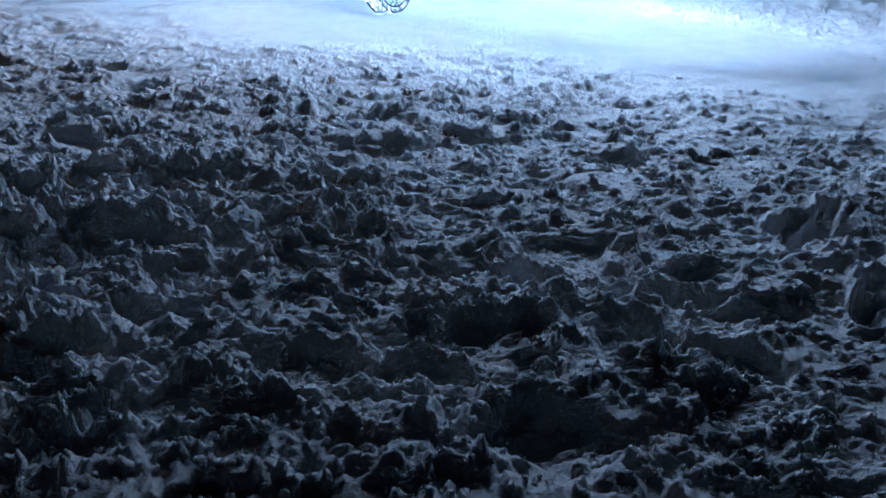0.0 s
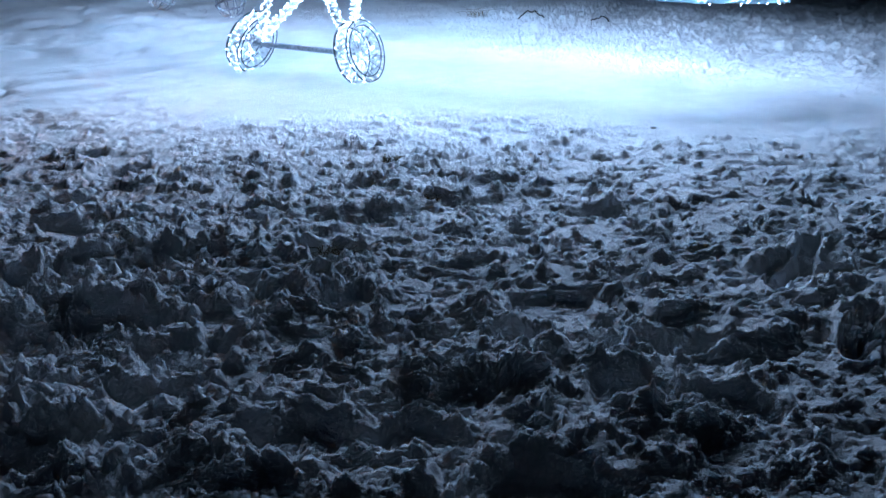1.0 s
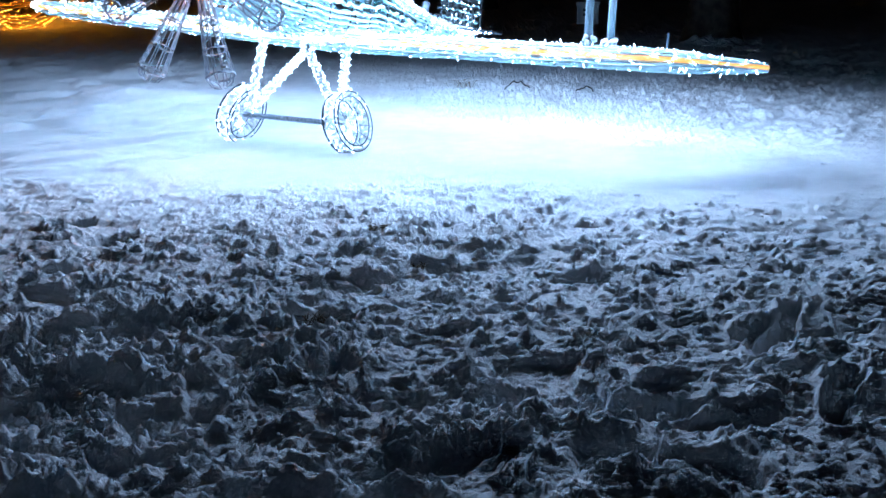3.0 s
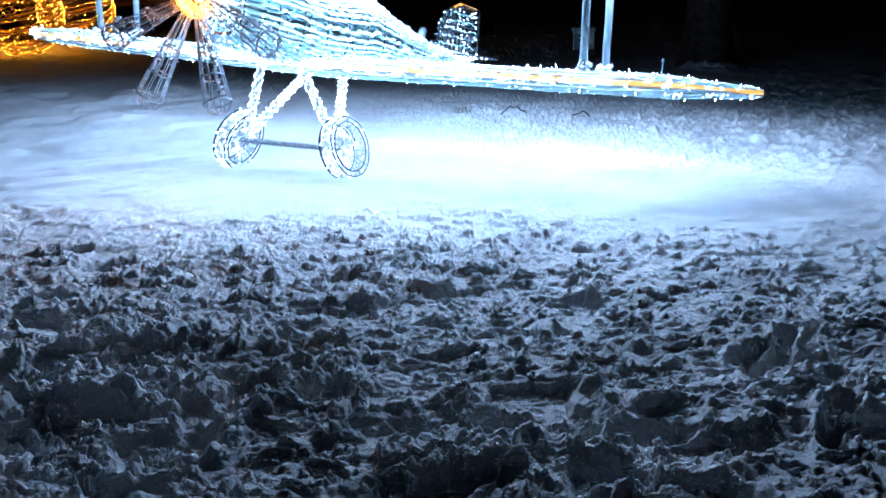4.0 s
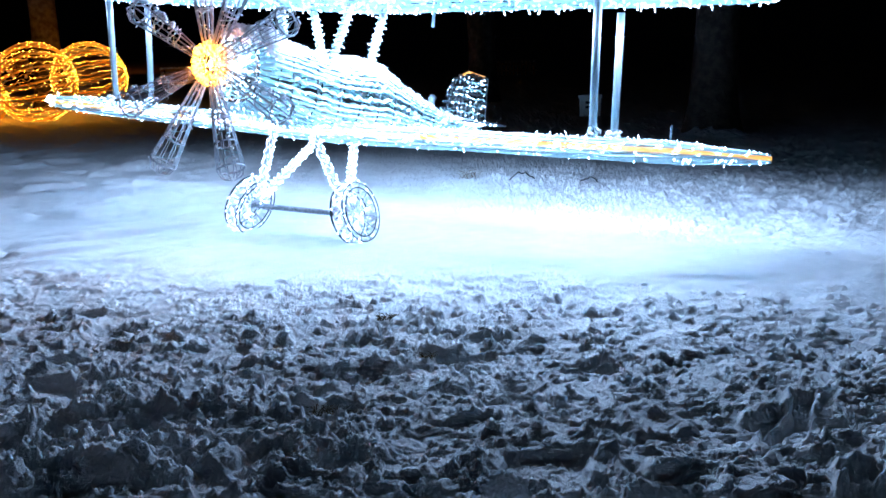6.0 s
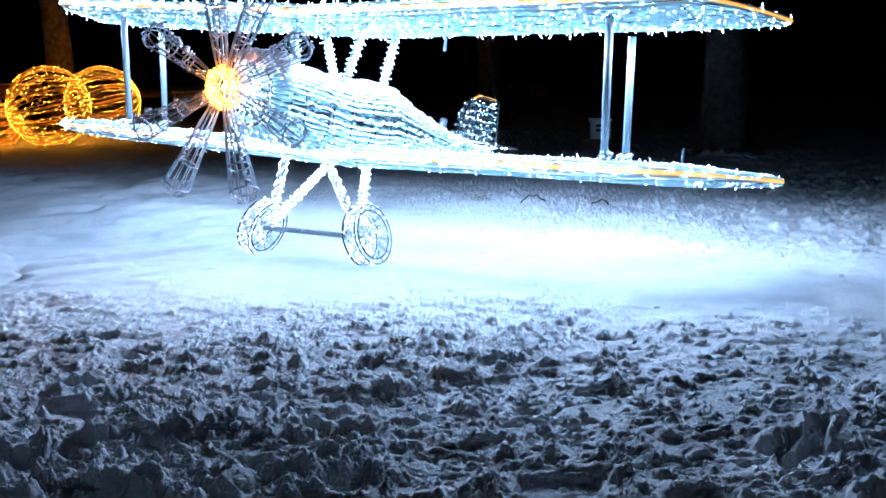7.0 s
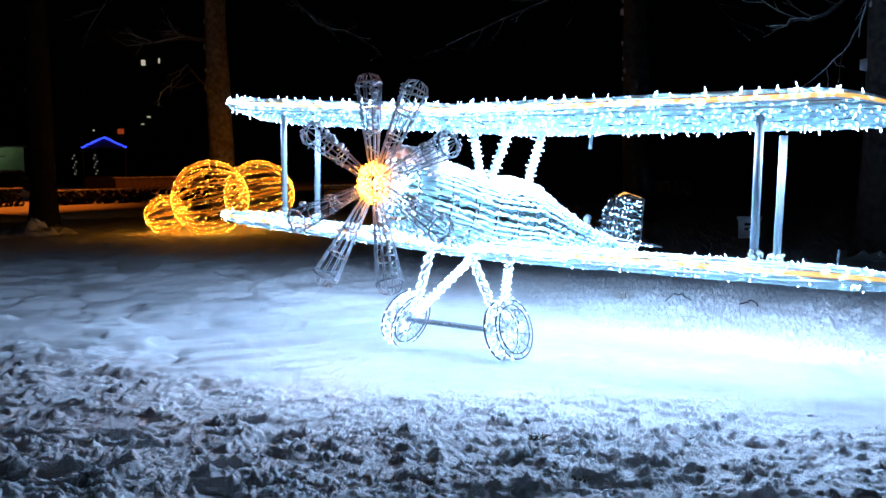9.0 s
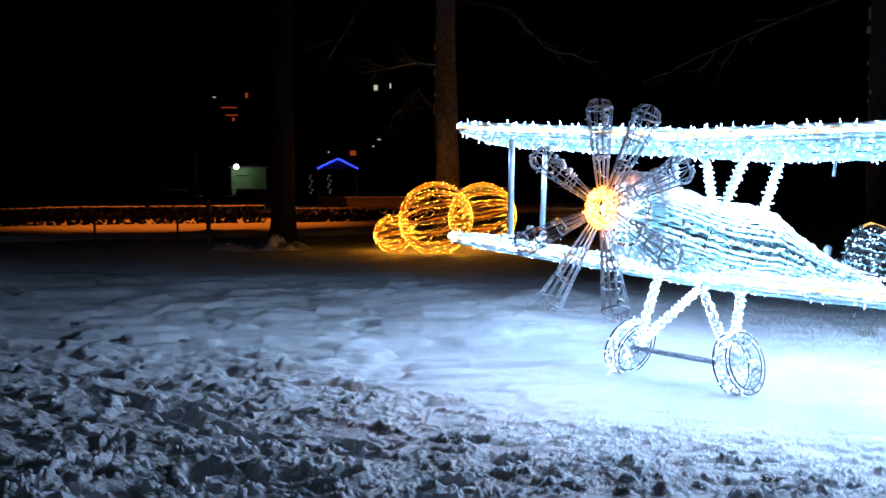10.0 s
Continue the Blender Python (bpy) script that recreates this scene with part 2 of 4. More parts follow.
def ground_parts(x, y):
    """The height of the snow, and how much loose snow lies there."""
    tr = trampled(x, y)
    aside = ease(-1.8, -3.0, x)
    near = 1 - ease(4.6, 7.0, y - 1.6 * aside)
    left = ease(-0.7, -1.3, x) * ease(4.7, 5.3, y) * (1 - aside)
    rough = tr * (0.46 + 0.54 * near + 0.6 * ease(0.0, 1.2, x) * ease(6.6, 7.6, y)) * (1 - 0.45 * left) * (1 - 0.6 * ease(11.0, 30.0, y)) * (1 - 0.25 * ease(0.5, 1.3, x) * (1 - ease(5.0, 6.0, y)))
    wx, wy = x + 0.16 * (fbm(x * 5, y * 5, 7, 4) - 0.5), y + 0.16 * (fbm(x * 5, y * 5, 8, 4) - 0.5)
    z = 0.035 * (fbm(x * 0.5, y * 0.5, 3, 3) - 0.5)
    # ridges of torn-up clods between flat trodden plates
    n1 = fbm(wx * 2.5, wy * 4.4, 21, 5, 0.55)
    close = 1 - ease(2.6, 4.2, y)
    heap = ease(0.46, 0.60, n1)
    # the deepest treading is in the near corner
    tall = 0.74 + 0.05 * close + 0.7 * ease(-0.3, -1.0, x) * ease(4.2, 3.2, y)
    z += rough * tall * (0.024 * heap - 0.040 * ease(0.40, 0.31, n1) - 0.006)
    parent = heap
    edge = rough * np.exp(-((n1 - 0.48) / 0.05) ** 2)
    for k, (sc, hgt, keep) in enumerate(((6.0, 0.024, 0.5), (12.5, 0.030, 0.58), (24.0, 0.022, 0.62), (46.0, 0.012, 0.7))):
        d, r = cells(wx * sc + 3 * k, wy * sc * 1.1 - 5 * k, 60 + k)
        d = d + 0.5 * (fbm(x * sc * 2.0, y * sc * 2.0, 300 + k, 2) - 0.5)
        dome = np.clip(1 - (np.abs(d) / (0.42 + 0.22 * r)) ** 2, 0, 1) ** 0.65 * (r > 1 - keep) * (0.45 + 0.55 * r)
        z += rough * tall * hgt * dome * (0.10 + 0.90 * parent)
        parent = np.clip(0.55 * parent + 0.6 * dome, 0, 1)
        if k < 2:
            edge = np.maximum(edge, rough * 0.9 * dome * heap)
    # small torn points on the clods
    z += rough * (0.12 + 0.88 * parent) * 0.012 * (1 - np.abs(2 * fbm(wx * 21, wy * 23, 400, 3, 0.6) - 1)) ** 3
    z += (0.004 + 0.006 * rough) * (fbm(x * 13, y * 16, 90, 4, 0.6) - 0.5)
    z += (0.002 + 0.004 * rough) * (np.abs(fbm(x * 40, y * 40, 95, 3, 0.65) - 0.5) * 2)
    z += (0.014 + 0.006 * rough) * (fbm(x * 3, y * 3, 97, 4) - 0.5)
    # heaped rough snow far out beside the road
    far = ease(-4.0, -9.0, x) * ease(9.0, 13.0, y) * (1 - ease(-12.0, -10.0, x) * ease(15.0, 18.0, y)) * (1 - ease(27.0, 32.0, y))
    z += far * 0.10 * (fbm(x * 1.5, y * 1.5, 140, 4, 0.6) - 0.5)
    # old tracks that run out across the clearing
    u, v = x * 0.86 + y * 0.5, y * 0.86 - x * 0.5
    old = ease(-1.2, -2.8, x) * ease(5.6, 7.5, y) * (1 - ease(13.0, 17.0, y))
    z += old * 0.10 * (fbm(u * 0.7, v * 3.6, 120, 3) - 0.5) + old * 0.065 * (ease(0.46, 0.64, fbm(u * 1.6, v * 4.0, 130, 3)) - 0.5)
    for x0, y0, x1, y1, half, deep in GROOVES:
        ln = math.hypot(x1 - x0, y1 - y0)
        k = ((wx - x0) * (x1 - x0) + (wy - y0) * (y1 - y0)) / ln ** 2
        d = np.hypot(wx - x0 - np.clip(k, 0, 1) * (x1 - x0), wy - y0 - np.clip(k, 0, 1) * (y1 - y0)) / half
        z -= deep * (1 - ease(0.6, 1.0, d)) * (1 if half < 0.06 else ease(0.35, 0.55, fbm(x * 4, y * 4, 171, 2)))
        z += 0.02 * np.exp(-((d - 1.25) / 0.2) ** 2)
    for hx, hy, hr in HOLLOWS:
        d = np.hypot((wx - hx) / 1.3, wy - hy) / hr
        z -= 0.055 * (1 - ease(0.7, 1.0, d))
        z += 0.025 * np.exp(-((d - 1.2) / 0.16) ** 2) * ease(0.4, 0.7, fbm(x * 12, y * 12, 77, 3))
        edge = np.maximum(edge, 0.4 * np.exp(-((d - 1.15) / 0.15) ** 2))
    return z, edge


def ground_height(x, y):
    return ground_parts(x, y)[0]


def spaced(lo, hi, fine_lo, fine_hi, step, after, before):
    """Even steps between fine_lo and fine_hi that widen outwards: (growth to there, where, growth beyond)."""
    mid = list(np.arange(fine_lo, fine_hi, step))
    out, st, q = [], step, mid[-1]
    while q < hi:
        st *= after[0] if q < after[1] else after[2]
        q += st
        out.append(q)
    pre, st, q = [], step, mid[0]
    while q > lo:
        st *= before[0] if q > before[1] else before[2]
        q -= st
        pre.append(q)
    return np.array(pre[::-1] + mid + out)


def sheet(name, xs, ys, fn, mat):
    gx, gy = np.meshgrid(xs, ys)
    gz = fn(gx, gy)
    nx, ny = len(xs), len(ys)
    me = bpy.data.meshes.new(name)
    me.vertices.add(nx * ny)
    me.vertices.foreach_set("co", np.stack([gx, gy, gz], -1).astype(np.float32).ravel())
    i, j = np.meshgrid(np.arange(nx - 1), np.arange(ny - 1))
    a = (j * nx + i).ravel()
    quads = np.stack([a, a + 1, a + nx + 1, a + nx], 1).astype(np.int32)
    me.loops.add(quads.size)
    me.loops.foreach_set("vertex_index", quads.ravel())
    me.polygons.add(len(quads))
    me.polygons.foreach_set("loop_start", np.arange(0, quads.size, 4, dtype=np.int32))
    me.polygons.foreach_set("use_smooth", np.ones(len(quads), dtype=bool))
    me.update(calc_edges=True)
    me.materials.append(mat)
    return new(name, me)


def z_at(x, y):
    return float(ground_height(np.array([[float(x)]]), np.array([[float(y)]]))[0, 0])


XS = spaced(-900, 900, -1.9, 1.75, 0.0066, (1.010, 5.0, 1.06), (1.008, -7.5, 1.05))
YS = spaced(-60, 1500, 1.95, 4.2, 0.0072, (1.0066, 12.0, 1.035), (1.05, 1.0, 1.1))
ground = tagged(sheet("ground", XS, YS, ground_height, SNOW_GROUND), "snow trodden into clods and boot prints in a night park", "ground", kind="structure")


def loose_snow():
    """Crumbs and clods thrown up along the edges of the boot prints."""
    g = np.random.RandomState(12)
    many = 260000
    gx = g.uniform(-5.5, 3.2, many)
    gy = 1.6 + 6.9 * g.uniform(0, 1, many) ** 1.25
    z, loose = ground_parts(gx[None, :], gy[None, :])
    z, loose = z[0], loose[0]
    keep = g.uniform(0, 1, many) < 0.11 * loose ** 1.1 * np.clip(1.75 - 0.3 * gy, 0.04, 1) * (loose > 0.14)
    gx, gy, z = gx[keep], gy[keep], z[keep]
    n = len(gx)
    size = np.clip(g.lognormal(-4.8, 0.45, n), 0.004, 0.022)
    # a few rough lumps, turned and stretched into all the others
    bm = bmesh.new()
    bmesh.ops.create_icosphere(bm, subdivisions=2, radius=1.0)
    unit = np.array([v.co[:] for v in bm.verts])
    faces = np.array([[v.index for v in f.verts] for f in bm.faces])
    bm.free()
    shapes = np.array([unit * np.array([1 + 0.6 * noise.noise(Vector(c) * 1.5 + Vector((k * 7.1, 0, 0))) + 0.8 * noise.noise(Vector(c) * 3.7 + Vector((0, k * 5.1, 0))) for c in unit])[:, None] for k in range(12)])
    turn, tip = g.uniform(0, 6.28, n), g.uniform(-0.6, 0.6, n)
    v = shapes[np.arange(n) % 12] * (np.stack([g.uniform(0.8, 1.5, n), g.uniform(0.8, 1.3, n), g.uniform(0.7, 1.5, n)], 1) * size[:, None])[:, None, :]
    vy, vz = v[..., 1] * np.cos(tip)[:, None] - v[..., 2] * np.sin(tip)[:, None], v[..., 1] * np.sin(tip)[:, None] + v[..., 2] * np.cos(tip)[:, None]
    vx, vy = v[..., 0] * np.cos(turn)[:, None] - vy * np.sin(turn)[:, None], v[..., 0] * np.sin(turn)[:, None] + vy * np.cos(turn)[:, None]
    verts = np.stack([vx + gx[:, None], vy + gy[:, None], vz + (z + size * g.uniform(-0.5, 0.4, n))[:, None]], -1).reshape(-1, 3)
    polys = (faces[None] + (np.arange(n) * len(unit))[:, None, None]).reshape(-1, 3)
    me = bpy.data.meshes.new("loose_snow")
    me.vertices.add(len(verts))
    me.vertices.foreach_set("co", verts.astype(np.float32).ravel())
    me.loops.add(polys.size)
    me.loops.foreach_set("vertex_index", polys.astype(np.int32).ravel())
    me.polygons.add(len(polys))
    me.polygons.foreach_set("loop_start", np.arange(0, polys.size, 3, dtype=np.int32))
    me.polygons.foreach_set("use_smooth", np.ones(len(polys), dtype=bool))
    me.update(calc_edges=True)
    me.materials.append(CLOD)
    tagged(new("loose_snow", me), "loose clods of snow kicked up along boot prints", "snow", kind="stuff")


loose_snow()


# ---- the aeroplane of lights ----
PITCH = 9.5
BODY = pose(0, 0, 0.85, -PITCH, 0, 0)
plane_root = empty("airplane_light_sculpture", pose(-0.674, 7.934, 0, 0, 2.4, -31.55), "biplane light sculpture of frosted wire and white bulbs on snow", "light sculpture")
GROUND_TILT = math.tan(radians(2.4))
rng = random.Random(4)


def wing_outline(u, front, back, half, corner, tip_y):
    """Leading and trailing edge at the spanwise place u (metres, either sign)."""
    a = abs(u)
    if a <= corner:
        return front, back
    k = min(1.0, (a - corner) / (half - corner))
    return front + (tip_y - front) * k ** 1.7, back + (tip_y - back) * (1 - math.sqrt(max(0, 1 - k * k)))


def wing(name, front, back, half, corner, tip_y, height, thick, label, upper_bulbs, lower_bulbs, front_step, rise):
    def z(u):
        return height + rise * abs(u)

    def place(u, c, top):
        f, b = wing_outline(u, front, back, half, corner, tip_y)
        t = thick * math.sin(math.pi * min(1, max(0, 0.08 + 0.92 * c))) ** 0.6 * (0.25 + 0.75 * min(1, (half - abs(u)) / 0.6))
        return Vector((u, f + (b - f) * c, z(u) + (0.55 if top else -0.45) * t))
    us = [-half + 2 * half * i / 56 for i in range(57)]
    frame_mesh = Soup()
    frame_mesh.tube([place(u, 0.0, True) for u in us], 0.007, 4)
    main = frame_mesh.make(name, WIRE, plane_root, label, m=BODY)
    for c in (0.0, 0.2, 0.45, 0.72, 1.0):
        for top in (True, False):
            if c or not top:
                spar = Soup()
                spar.tube([place(u, c, top) for u in us], 0.006, 4)
                spar.make("spar", WIRE, main, m=BODY)
    for i in range(15):
        u = -half * 0.985 + 2 * half * 0.985 * i / 14
        rib = Soup()
        rib.tube([place(u, c / 8, True) for c in range(9)] + [place(u, c / 8, False) for c in range(8, -1, -1)], 0.006, 4, closed=True)
        rib.make("rib", WIRE, main, m=BODY)
    def taper(u):
        return 0.15 + 0.85 * min(1.0, (half - abs(u)) / 0.7)
    rope = Soup()
    rope.tube([place(u, 0.0, True) + Vector((0, -0.06, -0.034)) * taper(u) for u in us], 0.015, 6)
    rope.make("rope_light", AMBER_ROPE, main, "amber rope light along the leading edge", m=BODY)
    cables, bulbs, crust = Soup(), Soup(), Soup()
    for top in (True, False):
        rows = 19
        for r in range(rows):
            c0 = (r + 0.5) / rows
            pts = []
            n = int(2 * half / 0.055)
            for i in range(n + 1):
                u = -half * 0.99 + 1.98 * half * i / n
                c = min(1, max(0, c0 + rng.uniform(-0.016, 0.016)))
                q = place(u, c, top) + Vector((rng.uniform(-0.015, 0.015), 0, rng.uniform(-0.008, 0.008)))
                pts.append(q)
                if rng.random() < 0.68 * (upper_bulbs if top else lower_bulbs):
                    d = Vector((rng.uniform(-0.7, 0.7), rng.uniform(-0.7, 0.7), rng.uniform(0.0, 1) * (1 if top else -1)))
                    bulbs.bulb(q, d, rng.uniform(0.016, 0.030), 0.0027)
            cables.tube(pts, 0.011, 3)
    for i in range(int(2 * half / 0.05)):
        u = -half * 0.99 + 1.98 * half * (i + rng.random()) / int(2 * half / 0.05)
        q = place(u, rng.choice((0.0, 0.02, 0.98, 1.0)), False)
        bulbs.bulb(q, (rng.uniform(-0.6, 0.6), rng.uniform(-0.5, 0.3), -1), rng.uniform(0.03, 0.06), 0.0042)
    for i in range(int(2 * half / front_step)):
        u = -half * 0.97 + 1.94 * half * (i + rng.random()) / int(2 * half / front_step)
        if rng.random() < 0.75 * (abs(u) / half) ** 1.5:
            continue
        bulbs.bulb(place(u, 0.0, True) + Vector((0, -0.075, rng.uniform(-0.07, 0.005))) * taper(u), (rng.uniform(-0.5, 0.5), -1, rng.uniform(-0.3, 0.5)), 0.024, 0.0032)
    # strings along the rounded front edge, above and below the rope, with bulbs that stand up
    for k, (fy, fz) in enumerate(((-0.035, 0.012), (-0.062, -0.006), (-0.062, -0.060), (-0.03, -0.085))):
        line = [place(u, 0.0, True) + Vector((0, fy, fz + rng.uniform(-0.005, 0.005))) * taper(u) for u in us]
        cables.tube(line, 0.011, 4)
        for q in line:
            if k < 2 and rng.random() < 0.5:
                bulbs.bulb(q, (rng.uniform(-0.4, 0.4), -0.3, 1), rng.uniform(0.03, 0.05), 0.0034)
    cables.make("string_light_cable", CABLE, main, "clear string light cable", m=BODY)["kind"] = "stuff"
    bulbs.make("bulb_string", COLD, main, "cold white bulbs", m=BODY)["kind"] = "stuff"
    # snow that has settled on the top
    for i in range(int(half * 90)):
        u, c = rng.uniform(-half, half) * 0.97, rng.uniform(0.05, 0.95)
        crust.ball(place(u, c, True), rng.uniform(0.02, 0.05), 0.35, rng)
    crust.make("snow_crust", SNOW, main, "patchy snow lying on the wing", smooth=True, m=BODY)["kind"] = "stuff"
    return place


upper_place = wing("upper_wing", -0.61, 0.36, 3.29, 2.78, 0.25, 0.93, 0.12, "long upper wing of wire, wrapped in white string lights", 0.35, 0.6, 0.018, 0.030)
lower_place = wing("lower_wing", -0.45, 0.42, 3.42, 2.6, -0.05, -0.12, 0.13, "long lower wing of wire, wrapped in white string lights", 0.35, 0.2, 0.018, 0.024)


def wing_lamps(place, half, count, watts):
    """Spots added for the light that a wing's bulbs throw down, bay by bay; power rises to the right to keep the left
    foreground dark.
    """
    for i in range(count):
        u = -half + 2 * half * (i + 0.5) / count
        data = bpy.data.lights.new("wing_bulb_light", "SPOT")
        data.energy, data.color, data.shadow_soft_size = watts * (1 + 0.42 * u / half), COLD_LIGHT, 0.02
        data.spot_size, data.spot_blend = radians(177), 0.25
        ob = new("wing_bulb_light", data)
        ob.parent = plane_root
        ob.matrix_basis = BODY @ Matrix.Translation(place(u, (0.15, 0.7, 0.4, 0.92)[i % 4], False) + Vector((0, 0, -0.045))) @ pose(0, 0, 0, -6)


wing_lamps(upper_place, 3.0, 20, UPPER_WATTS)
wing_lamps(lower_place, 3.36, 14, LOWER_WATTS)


def profile(y):
    """Top, bottom and half width of the body at y."""
    rows = ((-1.25, 0.44, 0.02, 0.20), (-1.15, 0.50, -0.05, 0.29), (-0.36, 0.46, -0.14, 0.31), (0.1, 0.50, -0.14, 0.30), (0.30, 0.50, -0.12, 0.28),
            (0.6, 0.41, -0.10, 0.25), (0.81, 0.35, -0.08, 0.22), (1.43, 0.22, -0.02, 0.14), (1.9, 0.18, 0.03, 0.09), (2.45, 0.17, 0.08, 0.03))
    for a, b in zip(rows, rows[1:]):
        if y <= b[0]:
            k = max(0, (y - a[0]) / (b[0] - a[0]))
            return [a[i] + (b[i] - a[i]) * k for i in (1, 2, 3)]
    return rows[-1][1:]


def fuselage():
    def ring(y, t):
        top, bot, w = profile(y)
        c, s = math.cos(t), math.sin(t)
        c, s = math.copysign(abs(c) ** 0.75, c), math.copysign(abs(s) ** 0.75, s)
        return Vector((w * c, y, (top + bot) / 2 + (top - bot) / 2 * s))
    ys = [-1.25 + 3.7 * i / 40 for i in range(41)]
    f = Soup()
    f.tube([ring(ys[0], 2 * math.pi * k / 20) for k in range(20)], 0.012, 4, closed=True)
    main = f.make("fuselage", WIRE, plane_root, "tapering fuselage of wire, wrapped in white string lights", m=BODY)
    for i in range(3, 41, 3):
        f = Soup()
        f.tube([ring(ys[i], 2 * math.pi * k / 20) for k in range(20)], 0.007, 4, closed=True)
        f.make("hoop", WIRE, main, m=BODY)
    for k in range(12):
        f = Soup()
        f.tube([ring(y, 2 * math.pi * k / 12) for y in ys], 0.006, 4)
        f.make("longeron", WIRE, main, m=BODY)
    cables, bulbs, crust = Soup(), Soup(), Soup()
    for k in range(48):
        t0 = 2 * math.pi * k / 48
        pts = []
        for i in range(80):
            y = -1.25 + 3.65 * i / 79
            q = ring(y, t0 + rng.uniform(-0.02, 0.02)) * 1.0 + Vector((rng.uniform(-1, 1), rng.uniform(-1, 1), rng.uniform(-1, 1))) * 0.006
            pts.append(q)
            if rng.random() < 0.48:
                top, bot, w = profile(y)
                d = Vector((q.x, 0, q.z - (top + bot) / 2)).normalized() + Vector((rng.uniform(-1, 1), rng.uniform(-1, 1), rng.uniform(-1, 1))) * 0.6
                bulbs.bulb(q, d, rng.uniform(0.016, 0.030), 0.0027)
        cables.tube(pts, 0.017, 3)
    # the round front of the cowling
    for k in range(9):
        a = math.pi * k / 9
        q = [ring(-1.25, a) * (1 - j / 8) + ring(-1.25, a + math.pi) * (j / 8) for j in range(9)]
        cables.tube(q, 0.009, 3)
        for p in q:
            bulbs.bulb(p, (rng.uniform(-0.5, 0.5), -1, rng.uniform(-0.5, 0.5)), 0.035, 0.0055)
    cables.make("string_light_cable", CABLE, main, "clear string light cable", m=BODY)["kind"] = "stuff"
    bulbs.make("bulb_string", COLD, main, "cold white bulbs", m=BODY)["kind"] = "stuff"
    for i in range(420):
        y = rng.uniform(-1.24, 2.2)
        t = rng.gauss(math.pi / 2, 0.5)
        crust.ball(ring(y, t), rng.uniform(0.02, 0.055), 0.6, rng)
    for i in range(40):
        crust.ball(ring(-1.2 + rng.uniform(-0.03, 0.12), rng.gauss(math.pi / 2, 0.35)) + Vector((0, 0, 0.02)), rng.uniform(0.05, 0.09), 0.7, rng)
    crust.make("snow_crust", SNOW, main, "snow lying along the top", smooth=True, m=BODY)["kind"] = "stuff"


fuselage()


def tail():
    fin = Soup()
    outline = [(1.72, 0.2), (1.87, 0.36), (2.02, 0.6), (2.12, 0.64), (2.47, 0.63), (2.49, 0.2)]
    fin.tube([(0.04, y, z) for y, z in outline], 0.008, 4, closed=True)
    main = fin.make("tail_fin", WIRE, plane_root, "upright tail fin of wire netting with white bulbs", m=BODY)
    fin = Soup()
    fin.tube([(-0.04, y, z) for y, z in outline], 0.008, 4, closed=True)
    fin.make("outline_wire", WIRE, main, m=BODY)
    for side in (-0.04, 0.04):
        for k in range(1, 7):
            z = 0.2 + 0.43 * k / 7
            wire = Soup()
            wire.tube([(side, 1.65 + 0.3 * (z - 0.2) / 0.4, z), (side, 2.44, z)], 0.006, 4)
            wire.make("net_wire", WIRE, main, m=BODY)
        for k in range(1, 8):
            y = 1.75 + 0.68 * k / 8
            wire = Soup()
            wire.tube([(side, y, 0.2), (side, y, min(0.62, 0.2 + (y - 1.65) * 1.35))], 0.006, 4)
            wire.make("net_wire", WIRE, main, m=BODY)
    bulbs, cables, rope = Soup(), Soup(), Soup()
    for k in range(11):
        z = 0.2 + 0.42 * (k + 0.3) / 11
        y0 = 1.66 + 0.3 * (z - 0.2) / 0.4
        for side in (-0.045, 0.045):
            pts = []
            for i in range(17):
                q = Vector((side, y0 + (2.44 - y0) * i / 16, z + rng.uniform(-0.012, 0.012)))
                pts.append(q)
                if rng.random() < 0.22:
                    bulbs.bulb(q, (side * 20, rng.uniform(-0.7, 0.7), rng.uniform(-0.7, 0.7)), 0.022, 0.0026)
            if k % 2:
                cables.tube(pts, 0.007, 3)
    rope.tube([(0, y, z + 0.012) for y, z in outline[2:5]], 0.011, 6)
    rope.make("rope_light", AMBER_ROPE, main, "amber rope light along the top", m=BODY)
    # level tailplane
    for side in (-1, 1):
        fr = Soup()
        corner = [(0.03 * side, 1.9, 0.16), (0.33 * side, 2.0, 0.16), (0.38 * side, 2.2, 0.16), (0.33 * side, 2.4, 0.16), (0.03 * side, 2.44, 0.16)]
        fr.tube(corner, 0.008, 4, closed=True)
        for k in range(1, 6):
            fr.tube([(0.06 * k * side, 1.92, 0.16), (0.06 * k * side, 2.42, 0.16)], 0.006, 4)
        fr.make("tailplane", WIRE, plane_root, m=BODY)
        for k in range(30):
            bulbs.bulb((side * rng.uniform(0.03, 0.34), rng.uniform(1.95, 2.4), 0.16), (rng.uniform(-1, 1), rng.uniform(-1, 1), rng.uniform(-1, 1)), 0.035, 0.0055)
    bulbs.make("bulb_string", COLD, main, "cold white bulbs", m=BODY)["kind"] = "stuff"
    cables.make("string_light_cable", CABLE, main, "clear string light cable", m=BODY)["kind"] = "stuff"
    rest = Soup()
    rest.tube([(0, 1.45, 0.22), (0, 1.45, 0.31), (0, 1.47, 0.34)], 0.035, 8)
    rest.make("tail_knob", POST, plane_root, "small frosted grey knob", smooth=True, m=BODY)


tail()


